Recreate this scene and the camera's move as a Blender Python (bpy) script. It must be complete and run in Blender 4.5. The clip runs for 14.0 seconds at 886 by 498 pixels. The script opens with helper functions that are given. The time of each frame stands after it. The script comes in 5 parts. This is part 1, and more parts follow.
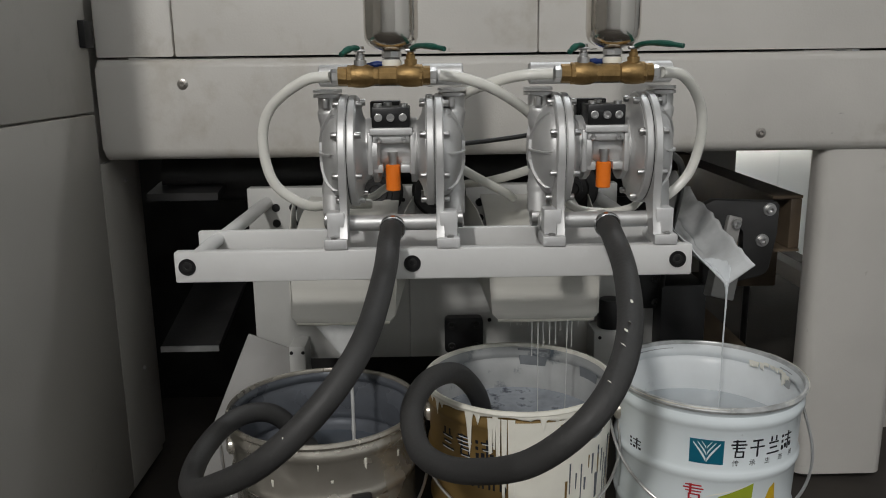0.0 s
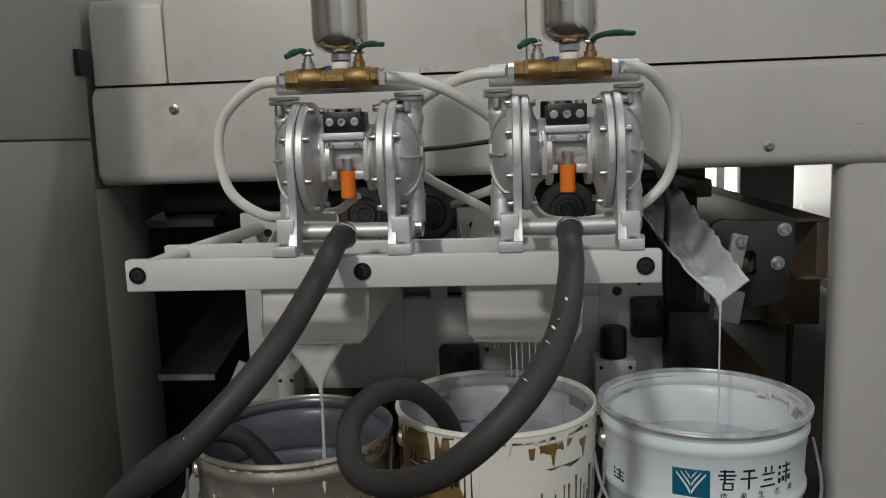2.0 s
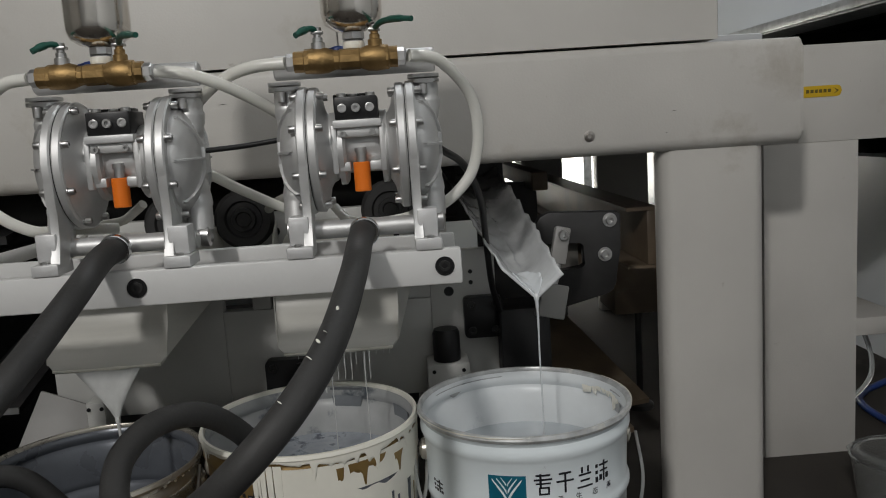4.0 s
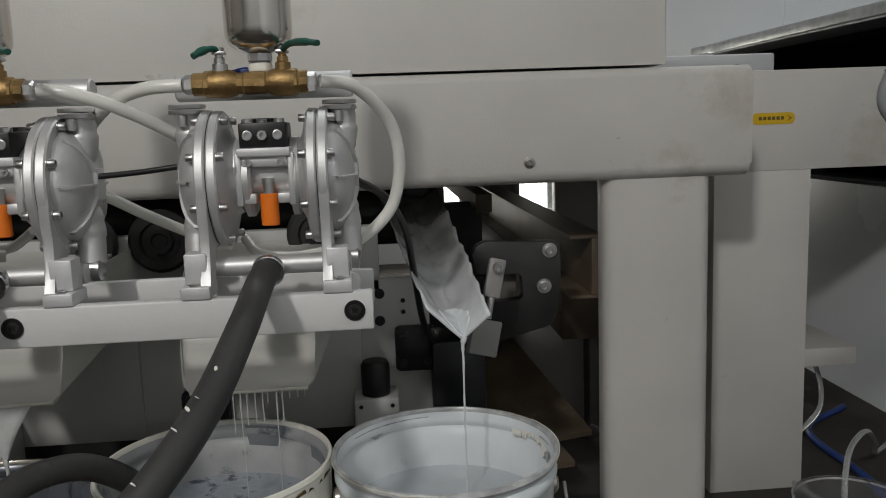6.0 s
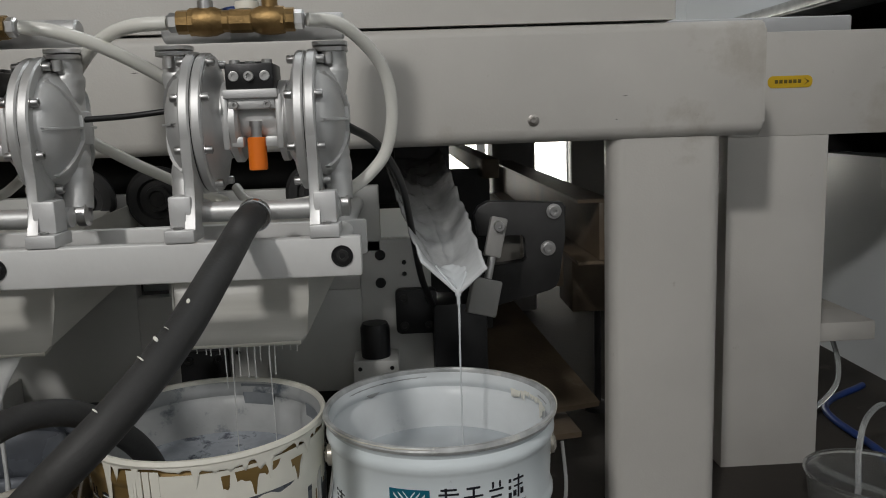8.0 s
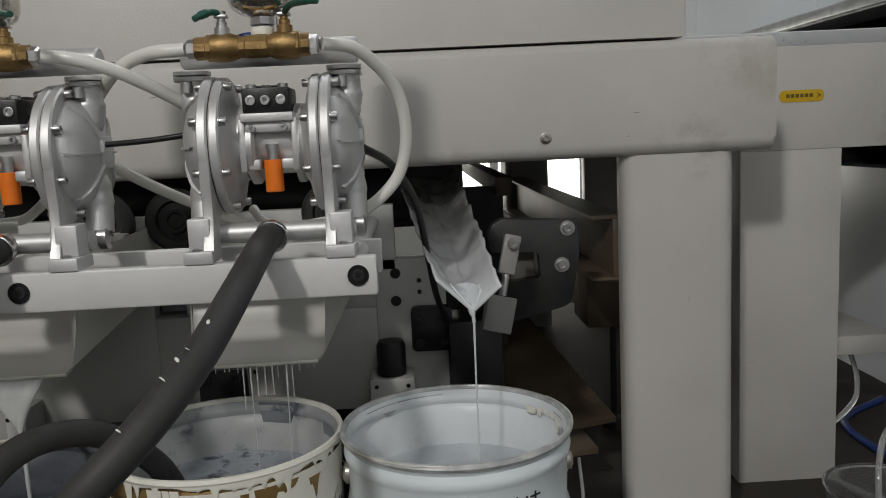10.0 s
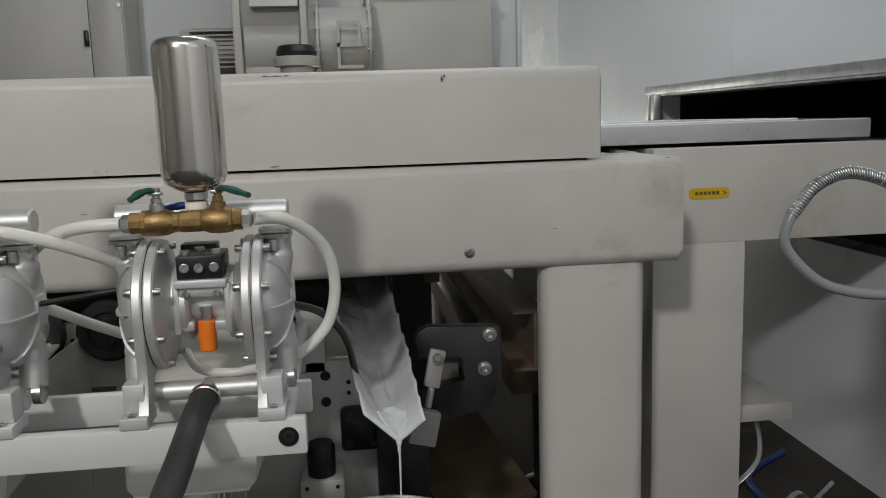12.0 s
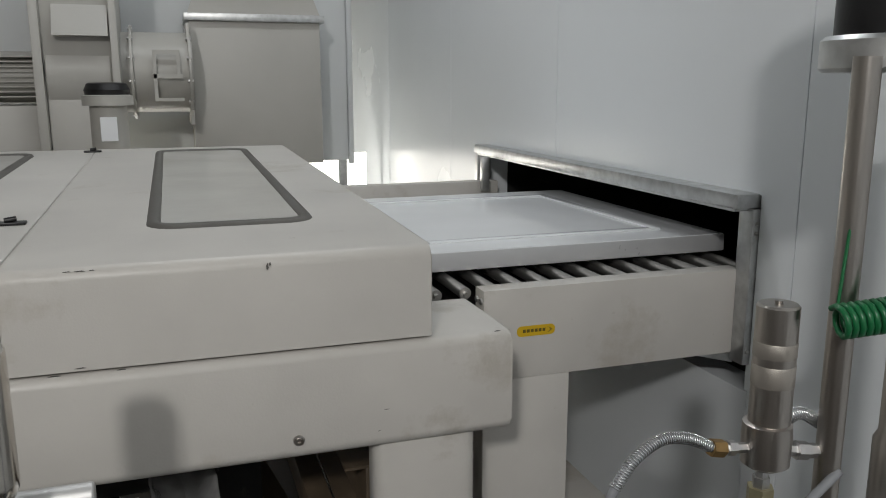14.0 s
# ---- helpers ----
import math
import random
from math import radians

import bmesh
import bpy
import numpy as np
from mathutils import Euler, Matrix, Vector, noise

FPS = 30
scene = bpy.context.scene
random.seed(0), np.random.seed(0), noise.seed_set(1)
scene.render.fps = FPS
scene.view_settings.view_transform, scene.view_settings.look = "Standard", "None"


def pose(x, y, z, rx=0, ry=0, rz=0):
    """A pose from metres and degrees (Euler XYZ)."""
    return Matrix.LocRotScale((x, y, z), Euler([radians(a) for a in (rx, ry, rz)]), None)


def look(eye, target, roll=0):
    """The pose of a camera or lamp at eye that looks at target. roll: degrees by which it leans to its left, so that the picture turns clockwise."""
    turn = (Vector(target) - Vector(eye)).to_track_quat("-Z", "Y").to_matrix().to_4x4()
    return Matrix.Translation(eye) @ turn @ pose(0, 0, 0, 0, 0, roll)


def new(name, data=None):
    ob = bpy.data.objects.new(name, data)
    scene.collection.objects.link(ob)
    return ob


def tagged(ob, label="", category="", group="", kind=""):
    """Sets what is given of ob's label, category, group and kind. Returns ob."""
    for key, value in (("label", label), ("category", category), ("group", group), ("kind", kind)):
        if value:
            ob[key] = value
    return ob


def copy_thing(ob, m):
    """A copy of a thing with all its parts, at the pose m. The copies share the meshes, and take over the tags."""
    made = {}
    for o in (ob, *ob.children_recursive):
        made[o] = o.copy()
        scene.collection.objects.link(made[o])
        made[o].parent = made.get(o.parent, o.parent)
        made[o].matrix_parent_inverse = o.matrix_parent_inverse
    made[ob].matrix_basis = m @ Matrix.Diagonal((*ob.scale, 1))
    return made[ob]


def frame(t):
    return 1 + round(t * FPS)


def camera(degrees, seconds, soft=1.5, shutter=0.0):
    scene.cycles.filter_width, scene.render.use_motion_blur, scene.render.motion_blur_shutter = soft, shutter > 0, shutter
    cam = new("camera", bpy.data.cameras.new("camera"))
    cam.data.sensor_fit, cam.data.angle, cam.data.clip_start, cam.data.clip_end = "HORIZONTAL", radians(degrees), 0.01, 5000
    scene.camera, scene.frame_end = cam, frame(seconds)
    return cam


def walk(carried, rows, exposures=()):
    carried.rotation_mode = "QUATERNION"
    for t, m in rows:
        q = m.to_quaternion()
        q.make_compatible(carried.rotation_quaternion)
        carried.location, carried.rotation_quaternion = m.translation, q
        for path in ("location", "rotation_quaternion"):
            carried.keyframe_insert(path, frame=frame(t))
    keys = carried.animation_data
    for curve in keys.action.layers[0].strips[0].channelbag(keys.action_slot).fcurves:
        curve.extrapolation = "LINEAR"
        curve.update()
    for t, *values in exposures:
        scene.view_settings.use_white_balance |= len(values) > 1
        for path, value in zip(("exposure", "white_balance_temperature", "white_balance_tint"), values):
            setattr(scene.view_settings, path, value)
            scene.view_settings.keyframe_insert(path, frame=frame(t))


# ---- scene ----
cam = camera(57.5, 14.0, soft=1.0)
METRES, EYE, TILT, LEAN, TURN = 1.2, 0.87, -12.93, 0.71, -1.15
ROWS = [
    (0.0, 0.0, 0.0, 0.0, 0.0, 0.0, -0.0),
    (0.5, 0.0475, -0.0059, -0.0445, 3.27, 3.48, -0.65),
    (1.0, 0.0892, -0.0085, -0.0576, 5.6, 4.3, -0.73),
    (1.5, 0.1234, 0.0265, -0.0585, 5.93, 4.65, -0.66),
    (2.0, 0.1486, 0.0542, -0.0634, 6.14, 4.6, -0.12),
    (2.5, 0.1767, 0.0682, -0.0645, 5.85, 4.66, 0.56),
    (3.0, 0.1971, 0.0854, -0.0619, 2.35, 4.74, 1.51),
    (3.5, 0.2251, 0.1037, -0.0596, 0.14, 4.71, 2.63),
    (4.0, 0.2535, 0.1218, -0.0584, -0.98, 4.5, 3.3),
    (6.5, 0.32, 0.1888, -0.0085, -3.28, 4.2, 2.04),
    (7.0, 0.3293, 0.2025, -0.0388, -2.1, 3.98, 1.16),
    (7.5, 0.3416, 0.2109, -0.0556, -1.83, 3.8, 1.16),
    (8.0, 0.3433, 0.2035, -0.055, -1.48, 3.69, 1.61),
    (10.5, 0.3424, 0.1943, -0.0511, -0.31, 5.33, 2.09),
    (11.0, 0.3392, 0.1902, -0.0282, -0.31, 5.61, 1.94),
    (11.5, 0.341, 0.1696, 0.0286, -1.65, 5.48, 1.97),
    (12.0, 0.3552, 0.1303, 0.11, -5.14, 3.95, 2.34),
    (12.5, 0.3665, 0.1073, 0.1855, -8.72, 2.54, 2.54),
    (13.0, 0.3738, 0.1149, 0.2793, -11.95, 1.69, 2.69),
    (13.5, 0.3666, 0.1304, 0.3595, -14.63, 1.39, 2.96),
    (14.0, 0.3749, 0.1442, 0.4114, -17.01, 1.1, 3.24),
]
walk(cam, [(t, pose(0, 0, EYE, TILT, LEAN, TURN) @ pose(METRES * x, METRES * y, METRES * z, 90 + pitch, roll, yaw)) for t, x, y, z, yaw, pitch, roll in ROWS],
     [(0.0, 0.0), (1.0, -0.04), (3.0, -0.18), (8.0, -0.16), (10.5, -0.09), (12.0, 0.0), (14.0, 0.0)])

# ---- light ----
world = bpy.data.worlds.new("hall_air")
world.use_nodes = True
world.node_tree.nodes["Background"].inputs[0].default_value = (0.75, 0.85, 1.0, 1)
world.node_tree.nodes["Background"].inputs[1].default_value = 0.01
scene.world = world
scene.view_settings.exposure = 0.0


def area_lamp(name, at, target, power, sx, sy, colour=(1, 0.97, 0.92)):
    data = bpy.data.lights.new(name, "AREA")
    data.shape, data.size, data.size_y, data.energy, data.color = "RECTANGLE", sx, sy, power, colour
    ob = new(name, data)
    ob.matrix_world = look(at, target)
    return ob


area_lamp("high_bay_lamp", (-1.27, -2.9, 3.5), (0.3, 1.4, 0.7), 100, 0.30, 0.30, (1, 0.975, 0.945))
# two added ceiling fills, front and rear, for no known fixture
area_lamp("fill_lamp_front", (0.45, -2.3, 3.85), (0.45, -2.3, 0), 27, 2.4, 0.25, (1, 0.98, 0.96))
area_lamp("fill_lamp_rear", (0.75, 3.0, 3.85), (0.75, 3.0, 0), 28, 1.8, 0.25, (0.95, 0.98, 1.0))

# ---- materials ----


def node_mat(name, colour, rough=0.5, metal=0.0, var=0.12, scale=6.0, bump=0.05, bump_scale=120.0, stain=None,
             stain_amount=0.0, stain_scale=3.0, stretch=(1, 1, 1), specks=None, **extra):
    m = bpy.data.materials.new(name)
    m.use_nodes = True
    nt = m.node_tree
    n, lk = nt.nodes, nt.links
    b = n["Principled BSDF"]
    tc = n.new("ShaderNodeTexCoord")
    mp = n.new("ShaderNodeMapping")
    mp.inputs["Scale"].default_value = stretch
    lk.new(tc.outputs["Object"], mp.inputs[0])
    big = n.new("ShaderNodeTexNoise")
    big.inputs["Scale"].default_value, big.inputs["Detail"].default_value = scale, 6
    fine = n.new("ShaderNodeTexNoise")
    fine.inputs["Scale"].default_value, fine.inputs["Detail"].default_value = bump_scale, 3
    lk.new(mp.outputs[0], big.inputs["Vector"])
    lk.new(mp.outputs[0], fine.inputs["Vector"])
    ramp = n.new("ShaderNodeValToRGB")
    ramp.color_ramp.elements[0].position, ramp.color_ramp.elements[1].position = 0.3, 0.7
    ramp.color_ramp.elements[0].color = (*[c * (1 - var) for c in colour], 1)
    ramp.color_ramp.elements[1].color = (*[min(1, c * (1 + var)) for c in colour], 1)
    lk.new(big.outputs["Fac"], ramp.inputs[0])
    out = ramp.outputs[0]
    if stain:
        sn = n.new("ShaderNodeTexNoise")
        sn.inputs["Scale"].default_value, sn.inputs["Detail"].default_value = stain_scale, 9
        sn.inputs["Roughness"].default_value = 0.65
        lk.new(mp.outputs[0], sn.inputs["Vector"])
        sr = n.new("ShaderNodeValToRGB")
        lo = 0.72 - 0.3 * stain_amount
        sr.color_ramp.elements[0].position, sr.color_ramp.elements[1].position = lo, lo + 0.09
        lk.new(sn.outputs["Fac"], sr.inputs[0])
        mix = n.new("ShaderNodeMix")
        mix.data_type = "RGBA"
        lk.new(sr.outputs[0], mix.inputs[0])
        lk.new(out, mix.inputs[6])
        mix.inputs[7].default_value = (*stain, 1)
        out = mix.outputs[2]
    if specks:
        pn = n.new("ShaderNodeTexNoise")
        pn.inputs["Scale"].default_value, pn.inputs["Detail"].default_value = 16, 10
        pn.inputs["Roughness"].default_value = 0.72
        lk.new(tc.outputs["Object"], pn.inputs["Vector"])
        pr = n.new("ShaderNodeValToRGB")
        pr.color_ramp.elements[0].position, pr.color_ramp.elements[1].position = 0.665, 0.74
        lk.new(pn.outputs["Fac"], pr.inputs[0])
        pm = n.new("ShaderNodeMix")
        pm.data_type = "RGBA"
        lk.new(pr.outputs[0], pm.inputs[0])
        lk.new(out, pm.inputs[6])
        pm.inputs[7].default_value = (*specks, 1)
        out = pm.outputs[2]
    lk.new(out, b.inputs["Base Color"])
    rr = n.new("ShaderNodeMapRange")
    rr.inputs[3].default_value, rr.inputs[4].default_value = max(0.02, rough * 0.8), min(1, rough * 1.2)
    lk.new(big.outputs["Fac"], rr.inputs[0])
    lk.new(rr.outputs[0], b.inputs["Roughness"])
    b.inputs["Metallic"].default_value = metal
    if bump:
        bp = n.new("ShaderNodeBump")
        bp.inputs["Strength"].default_value, bp.inputs["Distance"].default_value = bump, 0.002
        lk.new(fine.outputs["Fac"], bp.inputs["Height"])
        lk.new(bp.outputs[0], b.inputs["Normal"])
    for key, value in extra.items():
        b.inputs[key.replace("_", " ")].default_value = value
    return m


M_PAINT = node_mat("machine_paint", (0.535, 0.518, 0.486), 0.42, var=0.07, scale=4, bump=0.12, bump_scale=260, stain=(0.445, 0.42, 0.375), stain_amount=0.48, stain_scale=3.5, specks=(0.33, 0.305, 0.265))
M_CABINET = node_mat("cabinet_paint", (0.38, 0.365, 0.335), 0.45, var=0.05, scale=2, bump=0.1, bump_scale=260, stain=(0.33, 0.315, 0.285), stain_amount=0.4, stain_scale=3, specks=(0.27, 0.255, 0.225))
M_PLATE = node_mat("plate_paint", (0.52, 0.52, 0.50), 0.4, var=0.06, scale=8, bump=0.08, stain=(0.30, 0.28, 0.25), stain_amount=0.15, stain_scale=9)
M_SHELF = node_mat("shelf_paint", (0.66, 0.66, 0.65), 0.36, var=0.05, scale=7, bump=0.08, stain=(0.40, 0.38, 0.35), stain_amount=0.14, stain_scale=12)
M_ALU = node_mat("cast_aluminium", (0.61, 0.61, 0.605), 0.47, 0.62, var=0.08, scale=25, bump=0.05, bump_scale=420)
M_FOOT = node_mat("milled_aluminium", (0.62, 0.62, 0.62), 0.48, 0.35, var=0.06, scale=30, bump=0.1, bump_scale=300)
M_STEEL = node_mat("bright_steel", (0.55, 0.545, 0.54), 0.36, 1.0, var=0.08, scale=40, bump=0.05)
M_CHROME = node_mat("polished_steel", (0.66, 0.625, 0.575), 0.17, 1.0, var=0.04, scale=5, bump=0.02, bump_scale=60, stretch=(1, 1, 0.1))
M_BRUSHED = node_mat("brushed_steel", (0.46, 0.43, 0.40), 0.30, 1.0, var=0.08, scale=8, bump=0.12, bump_scale=300, stretch=(1, 1, 0.05))
M_GALV = node_mat("galvanised_sheet", (0.55, 0.56, 0.56), 0.38, 0.9, var=0.18, scale=30, bump=0.05)
M_BRASS = node_mat("brass", (0.33, 0.215, 0.09), 0.48, 0.85, var=0.25, scale=60, bump=0.25, bump_scale=300)
M_BLACK = node_mat("black_metal", (0.012, 0.012, 0.013), 0.4, 0.2, var=0.3, scale=20, bump=0.1)
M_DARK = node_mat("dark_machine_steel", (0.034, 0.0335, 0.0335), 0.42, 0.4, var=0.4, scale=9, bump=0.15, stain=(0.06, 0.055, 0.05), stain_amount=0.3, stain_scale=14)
M_DARKBROWN = node_mat("greasy_brown_steel", (0.115, 0.086, 0.058), 0.5, 0.0, var=0.4, scale=8, bump=0.2, stain=(0.15, 0.13, 0.10), stain_amount=0.3, stain_scale=10)
M_ORANGE = node_mat("orange_plastic", (0.88, 0.20, 0.012), 0.38, var=0.05, bump=0.05)
M_HOSE = node_mat("grey_rubber_hose", (0.036, 0.0355, 0.035), 0.6, var=0.15, scale=14, bump=0.2, bump_scale=200, stain=(0.065, 0.064, 0.062), stain_amount=0.25, stain_scale=20)
M_TUBE = node_mat("milky_tube", (0.92, 0.91, 0.85), 0.25, var=0.03, bump=0.0, Transmission_Weight=0.22, Subsurface_Weight=0.25, Subsurface_Radius=(0.01, 0.01, 0.01))
M_CABLE = node_mat("black_cable", (0.012, 0.012, 0.012), 0.4, bump=0.0)
M_GREEN = node_mat("green_lever_coating", (0.008, 0.085, 0.06), 0.4, var=0.1, bump=0.05)
M_BLUE = node_mat("blue_coating", (0.008, 0.038, 0.20), 0.4, bump=0.05)
M_WHITE = node_mat("bucket_white_lacquer", (0.78, 0.845, 0.87), 0.22, var=0.03, scale=8, bump=0.03, stain=(0.30, 0.32, 0.33), stain_amount=0.05, stain_scale=25)
M_INNER = node_mat("bucket_inner_white", (0.70, 0.73, 0.745), 0.3, var=0.10, scale=9, bump=0.05, stain=(0.42, 0.45, 0.48), stain_amount=0.25, stain_scale=7)
M_INNERGREY = node_mat("bucket_inner_smeared", (0.40, 0.41, 0.41), 0.35, var=0.2, scale=12, bump=0.1, stain=(0.10, 0.12, 0.14), stain_amount=0.5, stain_scale=11)
# wet slate tone, taken darker for shade inside the tin; also colours streaks
M_INNERDARK = node_mat("steel_inner_wet_shaded", (0.135, 0.147, 0.168), 0.28, 0.3, var=0.25, scale=9, bump=0.05)
M_GOLD = node_mat("gold_print", (0.27, 0.175, 0.06), 0.34, 0.35, var=0.12, scale=10, bump=0.04)
M_CREAM = node_mat("spilled_cream_paint", (0.85, 0.83, 0.74), 0.3, var=0.05, scale=20, bump=0.15, bump_scale=60)
M_TIN = node_mat("bare_tin", (0.50, 0.47, 0.41), 0.27, 0.7, var=0.2, scale=10, bump=0.08, stain=(0.60, 0.60, 0.57), stain_amount=0.22, stain_scale=22)
M_LIQUID = node_mat("white_paint_liquid", (0.66, 0.69, 0.71), 0.15, var=0.02, bump=0.0)
# same white paint as the stream, darker for the shade inside the bucket
M_POOL = node_mat("white_paint_shaded", (0.50, 0.54, 0.57), 0.12, var=0.06, scale=7, bump=0.0)
M_STRAND = node_mat("thin_paint_strand", (0.66, 0.67, 0.66), 0.15, var=0.1, scale=40, bump=0.0, Transmission_Weight=0.12)
M_LIQUIDGREY = node_mat("grey_paint_liquid", (0.10, 0.115, 0.135), 0.12, var=0.15, scale=6, bump=0.0)
M_LIQUIDMID = node_mat("bubbly_grey_liquid", (0.33, 0.36, 0.40), 0.2, var=0.2, scale=30, bump=0.2, bump_scale=90, stain=(0.10, 0.11, 0.14), stain_amount=0.55, stain_scale=30)
M_CHUTE = node_mat("cream_chute_sheet", (0.57, 0.56, 0.515), 0.30, var=0.14, scale=6, bump=0.05, stretch=(0.3, 1, 4), stain=(0.38, 0.36, 0.31), stain_amount=0.3, stain_scale=5)
M_TEAL = node_mat("teal_print", (0.006, 0.13, 0.20), 0.3, bump=0.0, var=0.03)
M_INK = node_mat("black_print", (0.012, 0.014, 0.02), 0.35, bump=0.0, var=0.05)
M_LIME = node_mat("lime_print", (0.35, 0.42, 0.03), 0.3, bump=0.0)
M_RED = node_mat("red_print", (0.45, 0.02, 0.03), 0.3, bump=0.0)
M_STICKERINK = node_mat("faded_sticker_print", (0.13, 0.095, 0.012), 0.4, bump=0.0, var=0.1)
M_YELLOW = node_mat("yellow_sticker", (0.62, 0.40, 0.01), 0.4, bump=0.0, var=0.05)
M_WALL = node_mat("coated_wall_panel", (0.76, 0.795, 0.82), 0.26, var=0.02, scale=1.5, bump=0.06, bump_scale=25)
M_BACKWALL = node_mat("painted_back_wall", (0.60, 0.62, 0.625), 0.6, var=0.03, scale=2, bump=0.05)
# dark tone for an unseen wall, to cut the bounced fill
M_DARKWALL = node_mat("bounce_cutting_wall", (0.30, 0.29, 0.27), 0.6, var=0.05, scale=2, bump=0.05)
M_CEIL = node_mat("white_ceiling", (0.50, 0.51, 0.52), 0.7, var=0.03, bump=0.02)
# base colour lowered to stand for shade under the conveyor; stains are spills
M_FLOOR = node_mat("dusty_concrete_shaded", (0.034, 0.029, 0.024), 0.9, var=0.3, scale=5, bump=0.3, bump_scale=60, stain=(0.085, 0.075, 0.064), stain_amount=0.3, stain_scale=4)
M_FAN = node_mat("fan_grey_paint", (0.42, 0.41, 0.38), 0.42, var=0.05, scale=3, bump=0.05)
M_GASKET = node_mat("rubber_gasket", (0.10, 0.095, 0.085), 0.6, var=0.1, bump=0.1)
M_GLASS = node_mat("frosted_window", (0.50, 0.49, 0.46), 0.22, var=0.03, bump=0.05)
M_KNURL = node_mat("knurled_steel", (0.44, 0.41, 0.37), 0.5, 0.75, var=0.05, scale=30, bump=0.12, bump_scale=900)
M_ZINC = node_mat("yellow_zinc", (0.42, 0.38, 0.24), 0.35, 0.7, var=0.12, scale=40, bump=0.05)
M_COIL = node_mat("green_air_hose", (0.010, 0.13, 0.045), 0.3, var=0.1, bump=0.0)
M_PAIL = node_mat("clear_pail", (0.86, 0.87, 0.86), 0.12, var=0.02, bump=0.0, Transmission_Weight=0.95)
M_RIM = node_mat("worn_rim_metal", (0.52, 0.53, 0.53), 0.35, 0.3, var=0.25, scale=40, bump=0.1, stain=(0.70, 0.70, 0.66), stain_amount=0.45, stain_scale=25)
M_SMEAR = node_mat("grey_paint_smear", (0.20, 0.215, 0.23), 0.4, var=0.25, scale=25, bump=0.1)
M_BOARD = node_mat("white_lacquered_board", (0.80, 0.82, 0.84), 0.10, var=0.02, bump=0.01)
M_FOIL = node_mat("board_edge_film", (0.52, 0.53, 0.54), 0.3, 0.2, var=0.05, bump=0.05)
M_ROLLER = node_mat("roller_steel", (0.50, 0.49, 0.47), 0.3, 0.9, var=0.1, bump=0.05)
M_SPRING = node_mat("spring_steel", (0.62, 0.63, 0.64), 0.22, 1.0, var=0.05, bump=0.0)
M_GREYHOSE = node_mat("grey_smooth_hose", (0.24, 0.25, 0.265), 0.3, var=0.05, bump=0.0)
M_CLEAR = node_mat("clear_tube", (0.7, 0.72, 0.72), 0.1, bump=0.0, Transmission_Weight=0.7)
# film whose cover of white paint thins out away from the spout
M_FILM = node_mat("plastic_film_with_paint", (0.33, 0.33, 0.325), 0.16, var=0.3, scale=16, bump=0.4, bump_scale=70)
nt = M_FILM.node_tree
sep, wet, add, span, mix, clear = (nt.nodes.new("ShaderNode" + k) for k in ("SeparateXYZ", "TexNoise", "Math", "MapRange", "Mix", "Math"))
coord = nt.nodes["Texture Coordinate"]
nt.links.new(coord.outputs["Object"], sep.inputs[0])
nt.links.new(coord.outputs["Object"], wet.inputs["Vector"])
wet.inputs["Scale"].default_value, wet.inputs["Detail"].default_value = 22, 5
add.operation = "MULTIPLY_ADD"
nt.links.new(wet.outputs["Fac"], add.inputs[0])
add.inputs[1].default_value = 0.16
nt.links.new(sep.outputs["Y"], add.inputs[2])
for k, value in zip((1, 2, 3, 4), (1.33, 1.66, 1.0, 0.0)):
    span.inputs[k].default_value = value
nt.links.new(add.outputs[0], span.inputs[0])
mix.data_type = "RGBA"
bsdf = nt.nodes["Principled BSDF"]
nt.links.new(span.outputs[0], mix.inputs[0])
nt.links.new(bsdf.inputs["Base Color"].links[0].from_socket, mix.inputs[6])
mix.inputs[7].default_value = (0.66, 0.68, 0.69, 1)
nt.links.new(mix.outputs[2], bsdf.inputs["Base Color"])
clear.operation = "MULTIPLY_ADD"
clear.inputs[1].default_value, clear.inputs[2].default_value = -0.5, 0.5
nt.links.new(span.outputs[0], clear.inputs[0])
nt.links.new(clear.outputs[0], bsdf.inputs["Transmission Weight"])
# dim grey; on the rear post and leaning cover it stands for shade
M_DULL = node_mat("dimmed_grey_paint", (0.25, 0.245, 0.235), 0.5, var=0.12, scale=9, bump=0.1, stain=(0.16, 0.15, 0.14), stain_amount=0.3, stain_scale=8)
M_DAY = bpy.data.materials.new("daylight_pane")
M_DAY.use_nodes = True
M_DAY.node_tree.nodes["Principled BSDF"].inputs["Base Color"].default_value = (0.9, 0.88, 0.82, 1)
M_DAY.node_tree.nodes["Principled BSDF"].inputs["Emission Color"].default_value = (1.0, 0.96, 0.88, 1)
M_DAY.node_tree.nodes["Principled BSDF"].inputs["Emission Strength"].default_value = 4.0

# ---- builders ----


def mesh_of(name, bm, material, smooth=35):
    bmesh.ops.recalc_face_normals(bm, faces=bm.faces)
    me = bpy.data.meshes.new(name)
    bm.to_mesh(me)
    bm.free()
    for m in (material if isinstance(material, (list, tuple)) else [material]):
        me.materials.append(m)
    if smooth:
        me.polygons.foreach_set("use_smooth", [True] * len(me.polygons))
        me.set_sharp_from_angle(angle=radians(smooth))
    return me


def part(name, bm, material, parent, label="", smooth=35):
    """One mesh object under a thing or under a part."""
    ob = new(name, bm if isinstance(bm, bpy.types.Mesh) else mesh_of(name, bm, material, smooth))
    ob.parent = parent
    return tagged(ob, label) if label else ob


def piece(name, me, parent, m):
    ob = new(name, me)
    ob.parent = parent
    ob.matrix_basis = m
    return ob


